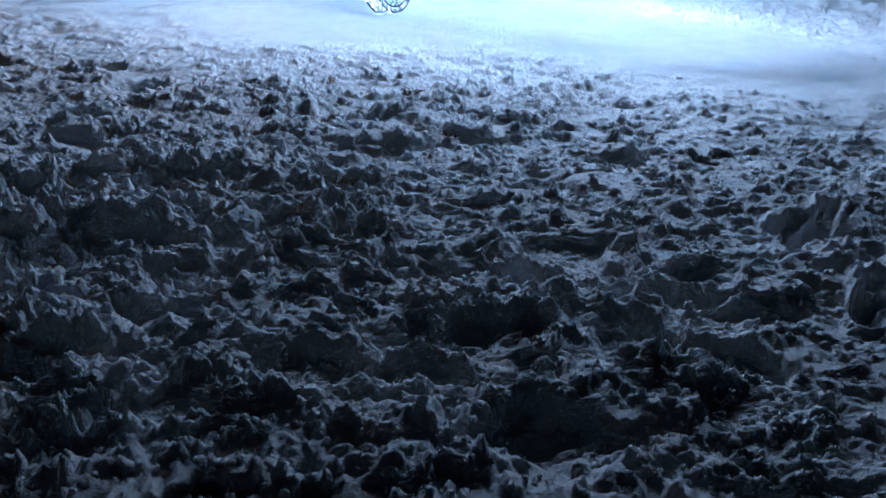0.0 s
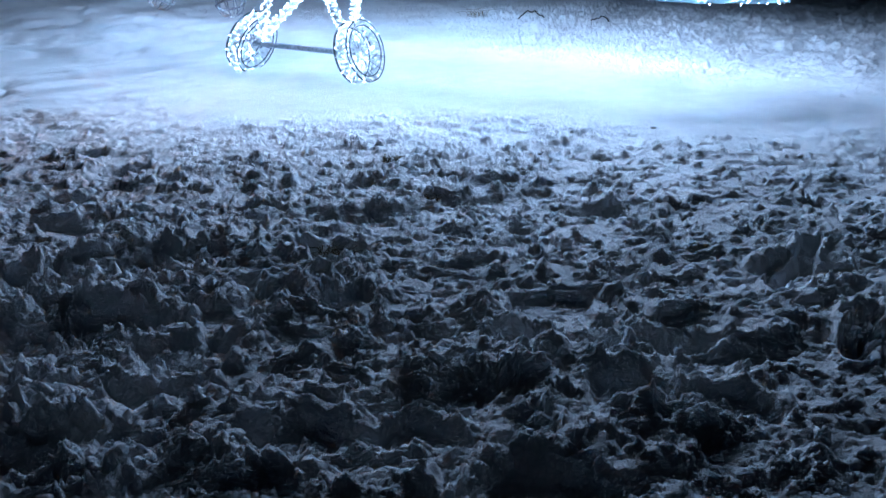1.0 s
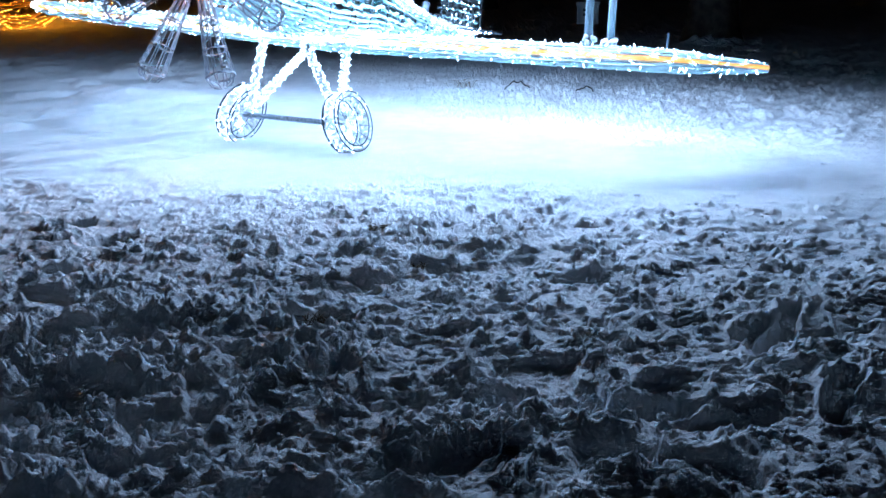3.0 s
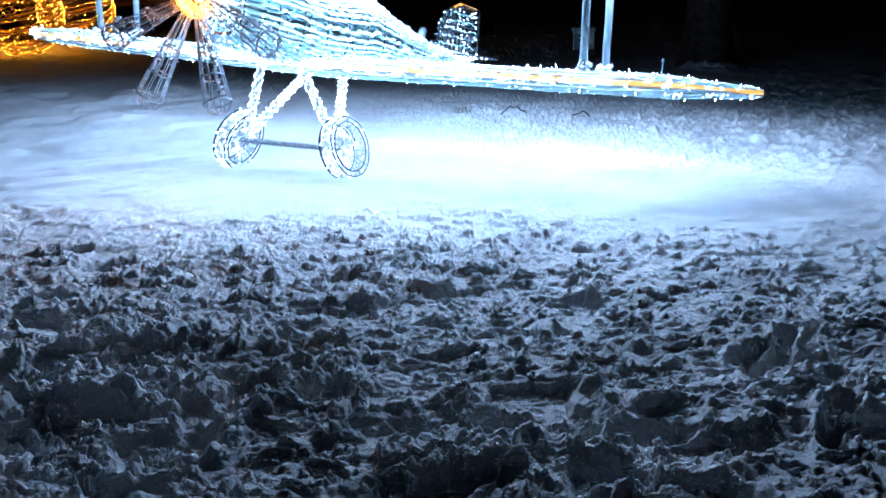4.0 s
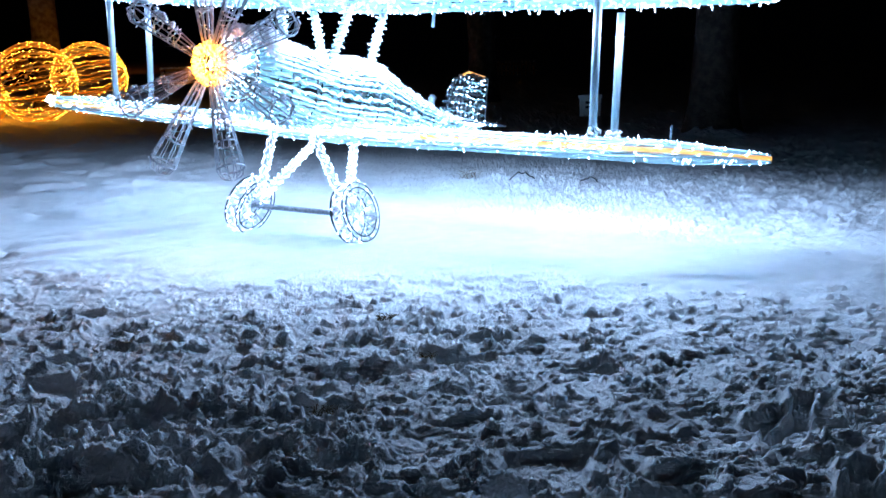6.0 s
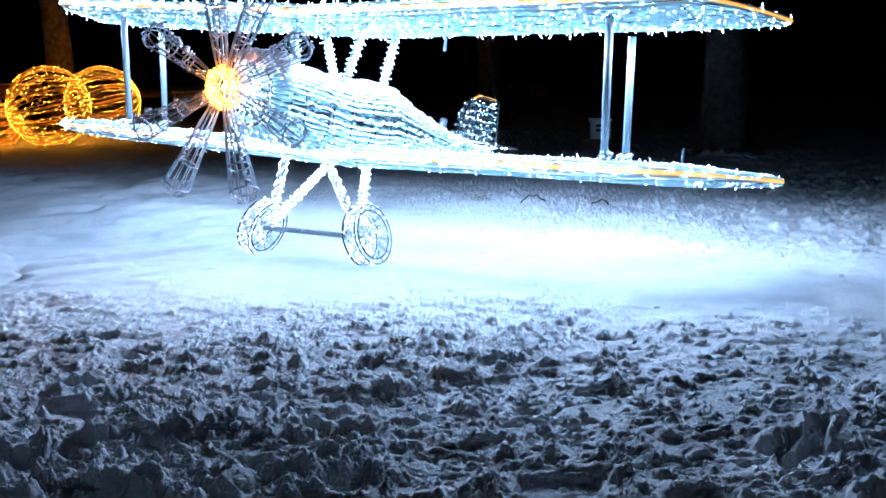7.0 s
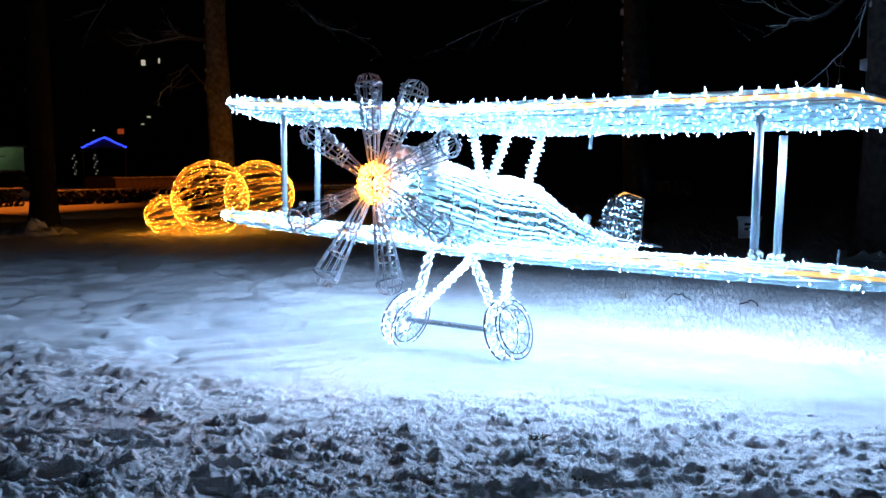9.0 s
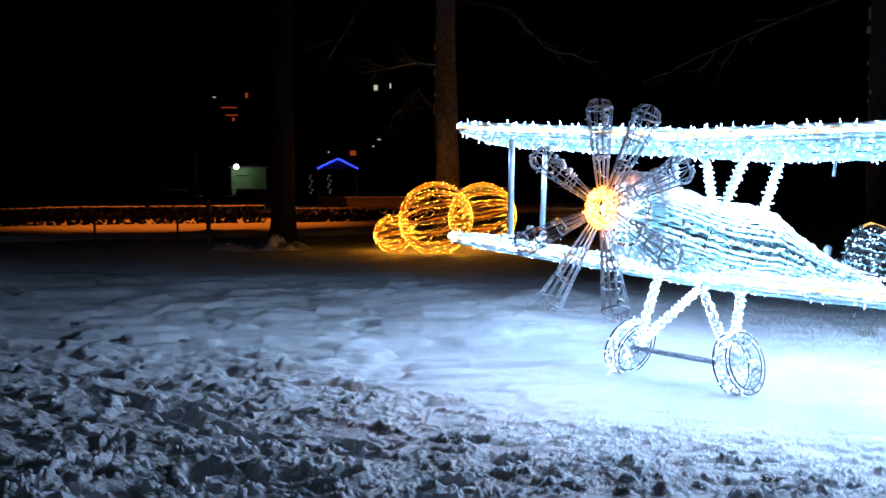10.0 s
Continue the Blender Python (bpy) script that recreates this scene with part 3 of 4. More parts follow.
def garland(points, name, r=0.012, density=130, size=0.026, cable=None, every=4):
    """A strut wound with a string of bulbs."""
    s = Soup()
    s.tube(points, r, 6)
    ob = s.make(name, cable or FROST, plane_root, "frosted metal strut wound with white string lights")
    b, c = Soup(), Soup()
    a, e = Vector(points[0]), Vector(points[-1])
    d = e - a
    u = d.orthogonal().normalized()
    w = d.normalized().cross(u)
    n = max(4, int(d.length * density))
    line = []
    for i in range(n + 1):
        t = i * 1.15
        out = u * math.cos(t) + w * math.sin(t)
        q = a + d * (i / n) + out * (r + 0.006)
        line.append(q)
        if i % every == 0:
            b.bulb(q, out + Vector((rng.uniform(-0.5, 0.5), rng.uniform(-0.5, 0.5), rng.uniform(-0.5, 0.5))), size, 0.0045)
    c.tube(line, 0.011, 3)
    c.make("string_light_cable", cable or CABLE, ob)["kind"] = "stuff"
    b.make("bulb_string", COLD, ob, "cold white bulbs")["kind"] = "stuff"
    return ob


# upright posts between the wings
for side in (-1, 1):
    for foot, head in (((side * 2.28, -0.24, 0.86), (side * 2.28, -0.255, 1.845)), ((side * 2.28, 0.18, 0.79), (side * 2.28, 0.19, 1.715))):
        s = Soup()
        s.tube([foot, head], 0.027, 10)
        post = s.make("wing_post", POST, plane_root, "pale painted round metal post", smooth=True)
        s = Soup()
        for k in range(9):
            s.ball(Vector(foot) + Vector((rng.uniform(-0.05, 0.05), rng.uniform(-0.05, 0.05), 0.05 + rng.uniform(0, 0.05))), rng.uniform(0.02, 0.035), 0.8, rng)
        s.make("snow_collar", SNOW, post, "snow heaped round the foot", smooth=True)["kind"] = "stuff"

# short struts from the body up to the upper wing
for side in (-1, 1):
    for y0, y1 in ((-0.45, -0.42), (0.05, 0.0)):
        garland([BODY @ Vector((side * 0.22, y0, 0.42)), BODY @ Vector((side * 0.36, y1, 0.92))], "cabane_strut", 0.03)


def landing_gear():
    for side in (-1, 1):
        wx, wy, wr = (0.56 if side > 0 else -0.46), -0.56, 0.225
        wz = wr + wx * GROUND_TILT - 0.015
        # the wheels lean in at the top
        lean = pose(wx, wy, wz, 0, -17 * side, 0)

        def rim(off, rad, a):
            return lean @ Vector((off, rad * math.cos(a), rad * math.sin(a)))
        turns = [2 * math.pi * k / 32 for k in range(32)]
        s = Soup()
        s.tube([rim(-0.055, wr, a) for a in turns], 0.008, 5, closed=True)
        wheel = s.make("wheel", WIRE, plane_root, "wire wheel wrapped in white string lights")
        for off, rad in ((0.055, wr), (-0.055, wr * 0.82), (0.055, wr * 0.82)):
            s = Soup()
            s.tube([rim(off, rad, a) for a in turns], 0.005, 5, closed=True)
            s.make("rim_wire", WIRE, wheel)
        for k in range(12):
            a = 2 * math.pi * k / 12
            sp = Soup()
            sp.tube([rim(-0.05, wr, a), rim(0, 0.03, a), rim(0.05, wr, a + 0.2)], 0.004, 4)
            sp.make("spoke", DARK_WIRE, wheel)
        b, c = Soup(), Soup()
        for turn in range(3):
            line = []
            for k in range(40):
                a = 2 * math.pi * k / 40
                q = rim(0.045 * math.sin(k * 1.3 + turn * 2), wr * rng.uniform(0.86, 1.02), a)
                line.append(q)
                b.bulb(q, (rng.uniform(-1, 1), math.cos(a), math.sin(a)), 0.022, 0.004)
            c.tube(line, 0.014, 4, closed=True)
        line = [rim(rng.uniform(-0.04, 0.04), wr * rng.uniform(0.1, 0.8), 2.4 * k) for k in range(26)]
        for q in line:
            b.bulb(q, (rng.uniform(-1, 1), rng.uniform(-1, 1), rng.uniform(-1, 1)), 0.03, 0.004)
        c.tube(line, 0.006, 3)
        c.make("string_light_cable", SNOW, wheel, "frost-white string light cable")["kind"] = "stuff"
        b.make("bulb_string", COLD, wheel, "cold white bulbs")["kind"] = "stuff"
        tops = (((-0.24, -0.52, 0.78), (-0.26, 0.15, 0.70)), ((0.15, -0.52, 0.78), (0.17, 0.0, 0.72)))[side > 0]
        garland([tops[0], rim(-0.07 * side, 0.09, 1.7)], "landing_leg", 0.020, 260, 0.017, SNOW, 2)
        garland([tops[1], rim(-0.07 * side, 0.09, 1.2)], "landing_leg", 0.020, 260, 0.017, SNOW, 2)
    a = Soup()
    a.tube([(-0.46, -0.56, 0.2 - 0.015), (0.5, -0.56, 0.2 + 0.015)], 0.014, 6)
    axle = a.make("axle", DARK_WIRE, plane_root, "dark ribbed axle")
    a = Soup()
    for k in range(40):
        x = -0.44 + 0.88 * k / 39
        a.tube([(x, -0.56 + 0.02 * math.cos(t), 0.2 + x * 0.031 + 0.02 * math.sin(t)) for t in [1.0472 * j for j in range(6)]], 0.005, 3, closed=True)
    a.make("cable_winding", DARK_WIRE, axle)


landing_gear()


def propeller():
    hub_at = BODY @ Vector((-0.05, -1.45, 0.25))
    s = Soup()
    s.tube([BODY @ Vector((-0.03, -1.25, 0.25)), hub_at], 0.03, 8)
    for k in range(3):
        y = -1.5 + 0.08 * k
        rr = 0.07 + 0.03 * k
        s.tube([BODY @ Vector((-0.03 + rr * math.cos(t), y, 0.25 + rr * math.sin(t))) for t in [0.5236 * j for j in range(12)]], 0.006, 4, closed=True)
    hub = s.make("propeller_hub", DARK_WIRE, plane_root, "wire hub covered in amber bulbs")
    b = Soup()
    for k in range(230):
        d = Vector((rng.gauss(0, 1), rng.gauss(0, 1) - 0.5, rng.gauss(0, 1))).normalized()
        b.bulb(hub_at + Vector((d.x * 0.11, d.y * 0.09, d.z * 0.13)), d, 0.03, 0.008)
    b.make("amber_bulb_string", AMBER_BULB, hub, "glowing amber bulbs")["kind"] = "stuff"
    hub_light = bpy.data.lights.new("hub_bulb_light", "POINT")
    hub_light.energy, hub_light.color, hub_light.shadow_soft_size = HUB_WATTS, (1.0, 0.36, 0.06), 0.02
    ob = new("hub_bulb_light", hub_light)
    ob.parent = plane_root
    ob.location = hub_at
    for turn, long in ((22, 0.97), (62, 0.94), (99, 0.92), (152, 0.93), (206, 0.98), (247, 1.0), (295, 1.0), (338, 1.0)):
        a = radians(turn)
        d = (BODY.to_3x3() @ Vector((math.cos(a), -0.10, math.sin(a)))).normalized()
        u = d.cross(BODY.to_3x3() @ Vector((0, 1, 0))).normalized()
        w = d.cross(u)

        def at(h, t, shrink=1.0):
            rad = (0.030 + 0.066 * min(1, h / 0.7)) * shrink
            return hub_at + d * (0.085 + h * long) + (u * math.cos(t) + w * math.sin(t)) * rad
        bl = Soup()
        bl.tube([at(0.68, 2 * math.pi * j / 14) for j in range(14)], 0.008, 4, closed=True)
        blade = bl.make("propeller_blade", DARK_WIRE, plane_root, "tapered wire basket blade with unlit bulbs")
        for h in (0.05, 0.3, 0.5):
            bl = Soup()
            bl.tube([at(h, 2 * math.pi * j / 14) for j in range(14)], 0.0065, 4, closed=True)
            bl.make("hoop", DARK_WIRE, blade)
        for j in range(10):
            t = 2 * math.pi * j / 10
            bl = Soup()
            bl.tube([at(0.0, t), at(0.68, t), at(0.735, t, 0.75), at(0.755, t, 0.3)], 0.005, 3)
            bl.make("rib_wire", DARK_WIRE, blade)
        ub, cb = Soup(), Soup()
        line = []
        for i in range(40):
            q = at(0.68 * i / 39, i * 0.55, 0.97)
            line.append(q)
            if i % 2:
                ub.bulb(q, u * math.cos(i * 0.9) + w * math.sin(i * 0.9) + Vector((rng.uniform(-0.6, 0.6), rng.uniform(-0.6, 0.6), rng.uniform(-0.6, 0.6))), 0.034, 0.005)
        cb.tube(line, 0.003, 3)
        cb.make("string_light_cable", CABLE, blade)["kind"] = "stuff"
        ub.make("unlit_bulb_string", OFF_BULB, blade, "unlit clear bulbs")["kind"] = "stuff"
        sn = Soup()
        for i in range(26 if d.z > 0.2 else 12):
            h = rng.uniform(0.3, 0.68)
            c0 = hub_at + d * (0.10 + h * long)
            rad = 0.030 + 0.066 * min(1, h / 0.7)
            up = (Vector((0, 0, 1)) - d * d.z).normalized()
            sn.ball(c0 + up * rad * 0.92 + u * rng.uniform(-0.03, 0.03), rng.uniform(0.012, 0.026), 0.7, rng)
        sn.make("snow_crust", SNOW, blade, "snow caught in the wire", smooth=True)["kind"] = "stuff"


propeller()


# ---- balls of amber lights ----
def light_ball(x, y, r, turn, label):
    root = empty("light_ball", pose(x, y, z_at(x, y) - 0.03), label, "light ball", "balls of amber lights")
    m = Matrix.Translation((0, 0, r)) @ pose(0, 0, 0, 0, 78, turn)
    n = 16
    for k in range(n):
        a = 2 * math.pi * k / n
        s = Soup()
        s.tube([(r * math.sin(t) * math.cos(a), r * math.sin(t) * math.sin(a), r * math.cos(t)) for t in [math.pi * j / 24 for j in range(25)]], 0.017, 4)
        s.make("hoop", BALL_WIRE, root, m=m)
    b, c = Soup(), Soup()
    for k in range(n * 2):
        a = 2 * math.pi * (k + 0.4) / (n * 2)
        line = []
        cnt = int(32 * r / 0.78)
        for j in range(1, cnt):
            t = math.pi * j / cnt
            aa = a + rng.uniform(-0.05, 0.05)
            q = Vector((r * math.sin(t) * math.cos(aa), r * math.sin(t) * math.sin(aa), r * math.cos(t)))
            line.append(q)
            if rng.random() < 0.5:
                b.bulb(q, q.normalized() + Vector((rng.uniform(-1, 1), rng.uniform(-1, 1), rng.uniform(-1, 1))) * 0.7, 0.027, 0.0048)
        c.tube(line, 0.008, 3)
    c.make("string_light_cable", BALL_WIRE, root, m=m)["kind"] = "stuff"
    b.make("amber_bulb_string", BALL_BULB, root, "glowing amber bulbs", m=m)["kind"] = "stuff"


light_ball(-7.76, 20.2, 0.81, 15, "large wire ball wrapped in amber string lights on snow")
light_ball(-7.38, 22.4, 0.81, 15, "large wire ball wrapped in amber string lights beside a tree")
light_ball(-9.0, 20.7, 0.44, 15, "small wire ball wrapped in amber string lights on snow")


# ---- trees ----
def tree(x, y, r, height, seed, label, limbs=(), boughs=(), bark=None):
    g = random.Random(seed)
    root = empty("tree", pose(x, y, z_at(x, y) - 0.1), label, "tree", "bare park trees")
    s = Soup()
    n, m = 40, 18
    lean = (g.uniform(-0.02, 0.02), g.uniform(-0.02, 0.02))
    for i in range(n):
        h = height * i / (n - 1)
        rad = r * (1 - 0.45 * i / n) * (1 + 0.45 * math.exp(-h / 0.35))
        for k in range(m):
            t = 2 * math.pi * k / m
            w = 1 + 0.10 * noise.noise(Vector((math.cos(t) * 2.2 + seed, math.sin(t) * 2.2, h * 0.7))) + 0.05 * math.sin(5 * t + seed)
            s.v.append(Vector((lean[0] * h + rad * w * math.cos(t), lean[1] * h + rad * w * math.sin(t), h)))
    for i in range(n - 1):
        for k in range(m):
            a, b = i * m + k, i * m + (k + 1) % m
            s.f.append((a, b, b + m, a + m))
    trunk = s.make("trunk", bark or BARK, root, "rough dark bark", smooth=True)

    def branch(p, d, length, rad, depth, wood, white):
        pts, q = [Vector(p)], Vector(p)
        d = Vector(d).normalized()
        steps = 7
        for i in range(steps):
            d = (d + Vector((g.uniform(-1, 1), g.uniform(-1, 1), g.uniform(-0.8, 0.9))) * 0.22).normalized()
            q = q + d * length / steps
            pts.append(q.copy())
            if depth and i > 1 and g.random() < 0.75:
                branch(q, d + Vector((g.uniform(-1, 1), g.uniform(-1, 1), g.uniform(-0.6, 0.6))), length * g.uniform(0.35, 0.6), rad * 0.45, depth - 1, wood, white)
        wood.tube(pts, rad, 5, r2=rad * 0.3)
        white.tube([v + Vector((0, 0, rad * 0.55)) for v in pts], rad * 0.8, 4, r2=rad * 0.35)
    for h, (dx, dy, dz), length in limbs:
        wood, white = Soup(), Soup()
        branch((lean[0] * h, lean[1] * h, h), (dx, dy, dz), length, 0.045, 3, wood, white)
        limb = wood.make("limb", BARK, root)
        white.make("snow_line", SNOW, limb, "snow lying along the branches")["kind"] = "stuff"
    for bough in boughs:
        wood, white = Soup(), Soup()
        pts = [Vector(b) - Vector((x, y, 0)) for b in bough]
        fine = [pts[0]]
        for a, b in zip(pts, pts[1:]):
            fine += [a + (b - a) * (k / 6) + Vector((g.uniform(-1, 1), g.uniform(-1, 1), g.uniform(-1, 1))) * 0.04 for k in range(1, 7)]
        wood.tube(fine, 0.03, 6, r2=0.008)
        white.tube([v + Vector((0, 0, 0.016)) for v in fine], 0.017, 5, r2=0.005)
        for k in range(3, len(fine), 2):
            d = (fine[k] - fine[k - 1]).normalized() + Vector((g.uniform(-1, 1), g.uniform(-1, 1), g.uniform(-1, 0.6))) * 0.8
            branch(fine[k], d, g.uniform(0.3, 0.9), 0.009, 1, wood, white)
        limb = wood.make("limb", BARK, root)
        white.make("snow_line", SNOW, limb, "snow lying along the branches")["kind"] = "stuff"
    sn = Soup()
    for i in range(40):
        h, t = g.uniform(2.0, height), g.gauss(2.6, 0.7)
        rad = r * (1 - 0.45 * h / height) * 0.98
        sn.ball((lean[0] * h + rad * math.cos(t), lean[1] * h + rad * math.sin(t), h), g.uniform(0.03, 0.09), 1.3, g)
    sn.make("snow_patches", SNOW, trunk, "snow stuck to the bark", smooth=True)["kind"] = "stuff"
    return root


tree(-9.0, 24.4, 0.34, 11, 1, "tall bare tree with snowy limbs behind the amber balls", bark=BALL_LIT_BARK, limbs=((4.8, (-1, -0.5, -0.1), 1.6), (7.4, (0.3, -1, 0.1), 5)),
     boughs=(((-9.0, 24.4, 6.6), (-6.3, 21.0, 5.52), (-5.3, 20.2, 4.55), (-4.1, 20.0, 4.1)), ((-9.0, 24.3, 3.4), (-9.14, 22.6, 4.0), (-9.3, 21.4, 3.2)),
      ((-9.0, 24.3, 7.2), (-10.0, 21.2, 5.9), (-10.6, 20.4, 4.4))))
tree(4.42, 14.6, 0.34, 11, 2, "thick bare tree with furrowed bark in the snow", ((5.6, (-0.6, -1, 0.1), 3),), (((4.4, 14.5, 4.4), (3.1, 12.5, 3.3), (2.4, 12.2, 3.1)), ((4.4, 14.5, 5.0), (3.6, 12.4, 4.0), (3.3, 12.0, 2.9))))
tree(1.52, 23.0, 0.33, 11, 3, "bare tree with snow stuck to its bark", ((6.4, (1, -0.4, 0.1), 5.0), (6.8, (0.2, -1, 0.1), 4.5)), (((1.5, 23.0, 5.9), (0.33, 19.9, 4.97), (-1.06, 19.4, 4.47), (-2.4, 18.8, 3.8)),))
tree(-13.0, 22.6, 0.33, 10, 5, "bare tree in silhouette beside the road", ((6.5, (1, -0.3, 0.3), 3.0),), bark=SILHOUETTE_BARK)


# ---- small things round the aeroplane ----
PLASTIC = material("pale_plastic", (0.6, 0.6, 0.6), 0.4, second=(0.7, 0.7, 0.7), spread=0.3, scale=30)
DARK = material("dark_metal", (0.03, 0.03, 0.035), 0.5, 0.5)
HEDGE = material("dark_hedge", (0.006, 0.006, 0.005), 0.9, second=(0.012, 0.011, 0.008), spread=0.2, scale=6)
PLANK = material("old_plank", (0.22, 0.15, 0.09), 0.7, second=(0.32, 0.22, 0.13), spread=0.25, scale=5)
KIOSK = material("green_render", (0.20, 0.33, 0.13), 0.8, second=(0.26, 0.38, 0.18), spread=0.25, scale=3)
WALL = material("dark_facade", (0.05, 0.045, 0.045), 0.9, second=(0.07, 0.06, 0.06), spread=0.2, scale=1)
WHITE_LIT = material("lit_window", (0.8, 0.8, 0.7), 0.5, emit=(1.0, 0.9, 0.7), strength=0.5)
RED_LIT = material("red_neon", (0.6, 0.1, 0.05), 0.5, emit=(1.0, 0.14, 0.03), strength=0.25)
LAMP_LIT = material("white_lamp", (0.9, 0.9, 0.9), 0.5, emit=(0.8, 1.0, 0.9), strength=12)
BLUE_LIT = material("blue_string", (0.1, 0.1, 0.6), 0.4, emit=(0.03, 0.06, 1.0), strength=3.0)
CANVAS = material("dark_blue_canvas", (0.05, 0.06, 0.25), 0.8, second=(0.07, 0.08, 0.3), spread=0.3, scale=2)
GRASS = material("dry_grass", (0.10, 0.075, 0.04), 0.8, second=(0.16, 0.12, 0.06), spread=0.2, scale=30)


def power_box():
    x, y = 2.66, 15.1
    root = empty("power_box", pose(x, y, z_at(x, y) - 0.02, 0, 0, -8), "pale plastic power box on a dark stake in the snow", "power box")
    s = Soup()
    s.box((-0.16, -0.06, 0.28), (0.16, 0.08, 0.56))
    body = s.make("body", PLASTIC, root)
    s = Soup()
    s.box((-0.18, -0.09, 0.56), (0.18, 0.1, 0.61))
    s.make("lid", PLASTIC, root, "overhanging pale lid dusted with snow")
    for x0, z0, x1, z1 in ((-0.07, 0.47, 0.03, 0.51), (-0.07, 0.40, -0.01, 0.44)):
        s = Soup()
        s.box((x0, -0.075, z0), (x1, -0.061, z1))
        s.make("socket", DARK, body, "dark socket cover")
    s = Soup()
    s.tube([(0.0, -0.08, 0.43), (0.03, -0.13, 0.36), (0.025, -0.1, 0.2), (0.03, -0.08, 0.0)], 0.018, 6)
    s.make("lead", BLACK, root, "black power lead", smooth=True)
    s = Soup()
    s.tube([(0, 0, 0), (0, 0, 0.3)], 0.03, 8)
    s.make("stake", DARK, root, smooth=True)


power_box()


def snow_cable(x, y, length, height, turn):
    pts = []
    for i in range(15):
        k = i / 14
        px = x + (k - 0.5) * length * math.cos(turn)
        py = y + (k - 0.5) * length * math.sin(turn)
        pts.append((px, py, z_at(px, py) - 0.03 + math.sin(math.pi * k) * height))
    s = Soup()
    s.tube(pts, 0.008, 6)
    tagged(s.make("power_cable", BLACK, smooth=True), "black power cable arching out of the snow", "cable", "cables in the snow")


snow_cable(1.06, 10.05, 0.34, 0.075, 0.1)
snow_cable(1.74, 9.82, 0.32, 0.08, 0.3)


def grass_tuft(x, y, seed, size, count, label):
    g = random.Random(seed)
    s = Soup()
    for i in range(count):
        a, l = g.uniform(0, 6.28), size * g.uniform(0.5, 1)
        px, py = x + g.uniform(-1, 1) * size * 0.6, y + g.uniform(-1, 1) * size * 0.4
        z0 = z_at(px, py)
        s.tube([(px, py, z0 - 0.01), (px + math.cos(a) * l * 0.3, py + math.sin(a) * l * 0.3, z0 + l * 0.35), (px + math.cos(a) * l * 0.8, py + math.sin(a) * l * 0.8, z0 + l * 0.4)], 0.003, 3, r2=0.001)
    tagged(s.make("grass_tuft", GRASS), label, "grass", "grass tufts")


grass_tuft(0.5, 10.15, 3, 0.22, 26, "dry brown grass poking through the snow")
grass_tuft(-0.2, 5.0, 4, 0.07, 40, "trodden brown grass in a boot print")
grass_tuft(-0.39, 3.75, 5, 0.10, 50, "trodden brown grass in a boot print")
grass_tuft(0.02, 4.35, 6, 0.05, 20, "trodden brown grass in a boot print")

# thin rod standing on the lower wing
rod = Soup()
p = lower_place(2.78, 0.35, True)
rod.tube([p, p + Vector((0, 0, 0.11))], 0.008, 6)
rod.make("rod", POST, plane_root, "thin grey rod", m=BODY)
for u in (0.62, -0.9):
    p = upper_place(u, 0.95, False)
    rod = Soup()
    rod.tube([p, p + Vector((0, 0.0, -0.13))], 0.014, 6)
    rod.make("rod", POST, plane_root, "short pale rod end", m=BODY)


# ---- the far side of the clearing ----
def ridge(name, pts, width, height, seed, mat, label, category, kind=""):
    """A long low bank along a line of places."""
    g = random.Random(seed)
    s = Soup()
    pts = [Vector((*q, 0)) for q in pts]
    fine = []
    for a, b in zip(pts, pts[1:]):
        n = max(2, int((b - a).length / 0.35))
        fine += [a + (b - a) * (i / n) for i in range(n)]
    fine.append(pts[-1])
    m = 9
    for i, q in enumerate(fine):
        d = (fine[min(i + 1, len(fine) - 1)] - fine[max(i - 1, 0)]).normalized()
        side = Vector((-d.y, d.x, 0))
        hh = height * (0.8 + 0.5 * noise.noise(Vector((q.x * 0.6 + seed, q.y * 0.6, 0))))
        for k in range(m):
            t = k / (m - 1)
            v = q + side * (t - 0.5) * width
            v.z = hh * math.sin(math.pi * t) ** 0.7 * (1 + 0.2 * noise.noise(v * 2.5)) - 0.04
            s.v.append(v)
    for i in range(len(fine) - 1):
        for k in range(m - 1):
            a = i * m + k
            s.f.append((a, a + 1, a + m + 1, a + m))
    return tagged(s.make(name, mat, smooth=True), label, category, kind=kind)


ridge("snow_bank", ((-34, 13), (-21.5, 21.0), (-15.5, 26.5), (-9.5, 30.0)), 1.6, 0.26, 1, SNOW, "long bank of ploughed snow beside the road", "snow bank", "structure")


def snow_heap(x, y, rx, ry, h, seed):
    """A lumpy mound that runs out into the ground."""
    s = Soup()
    n, m = 16, 40
    z0 = z_at(x, y)
    for i in range(n + 1):
        for k in range(m):
            a, d = 2 * math.pi * k / m, i / n
            px, py = x + rx * d * math.cos(a), y + ry * d * math.sin(a)
            lump = 0.6 + 0.9 * noise.fractal(Vector((px * 2.6 + seed, py * 2.6, 0)), 0.6, 2.2, 4)
            s.v.append(Vector((px, py, z0 - 0.03 + h * (1 - d * d) * max(0.1, lump))))
    for i in range(n):
        for k in range(m):
            a, b = i * m + k, i * m + (k + 1) % m
            s.f.append((a, b, b + m, a + m))
    tagged(s.make("snow_heap", SNOW, smooth=True), "small heap of shovelled snow clods", "snow heap", "heaps of snow", "stuff")


snow_heap(-12.1, 20.7, 1.0, 0.6, 0.34, 3)
snow_heap(-13.4, 20.3, 0.9, 0.5, 0.2, 14)
snow_heap(-12.9, 19.6, 1.3, 0.5, 0.14, 24)
snow_heap(4.3, 14.1, 0.6, 0.35, 0.16, 5)

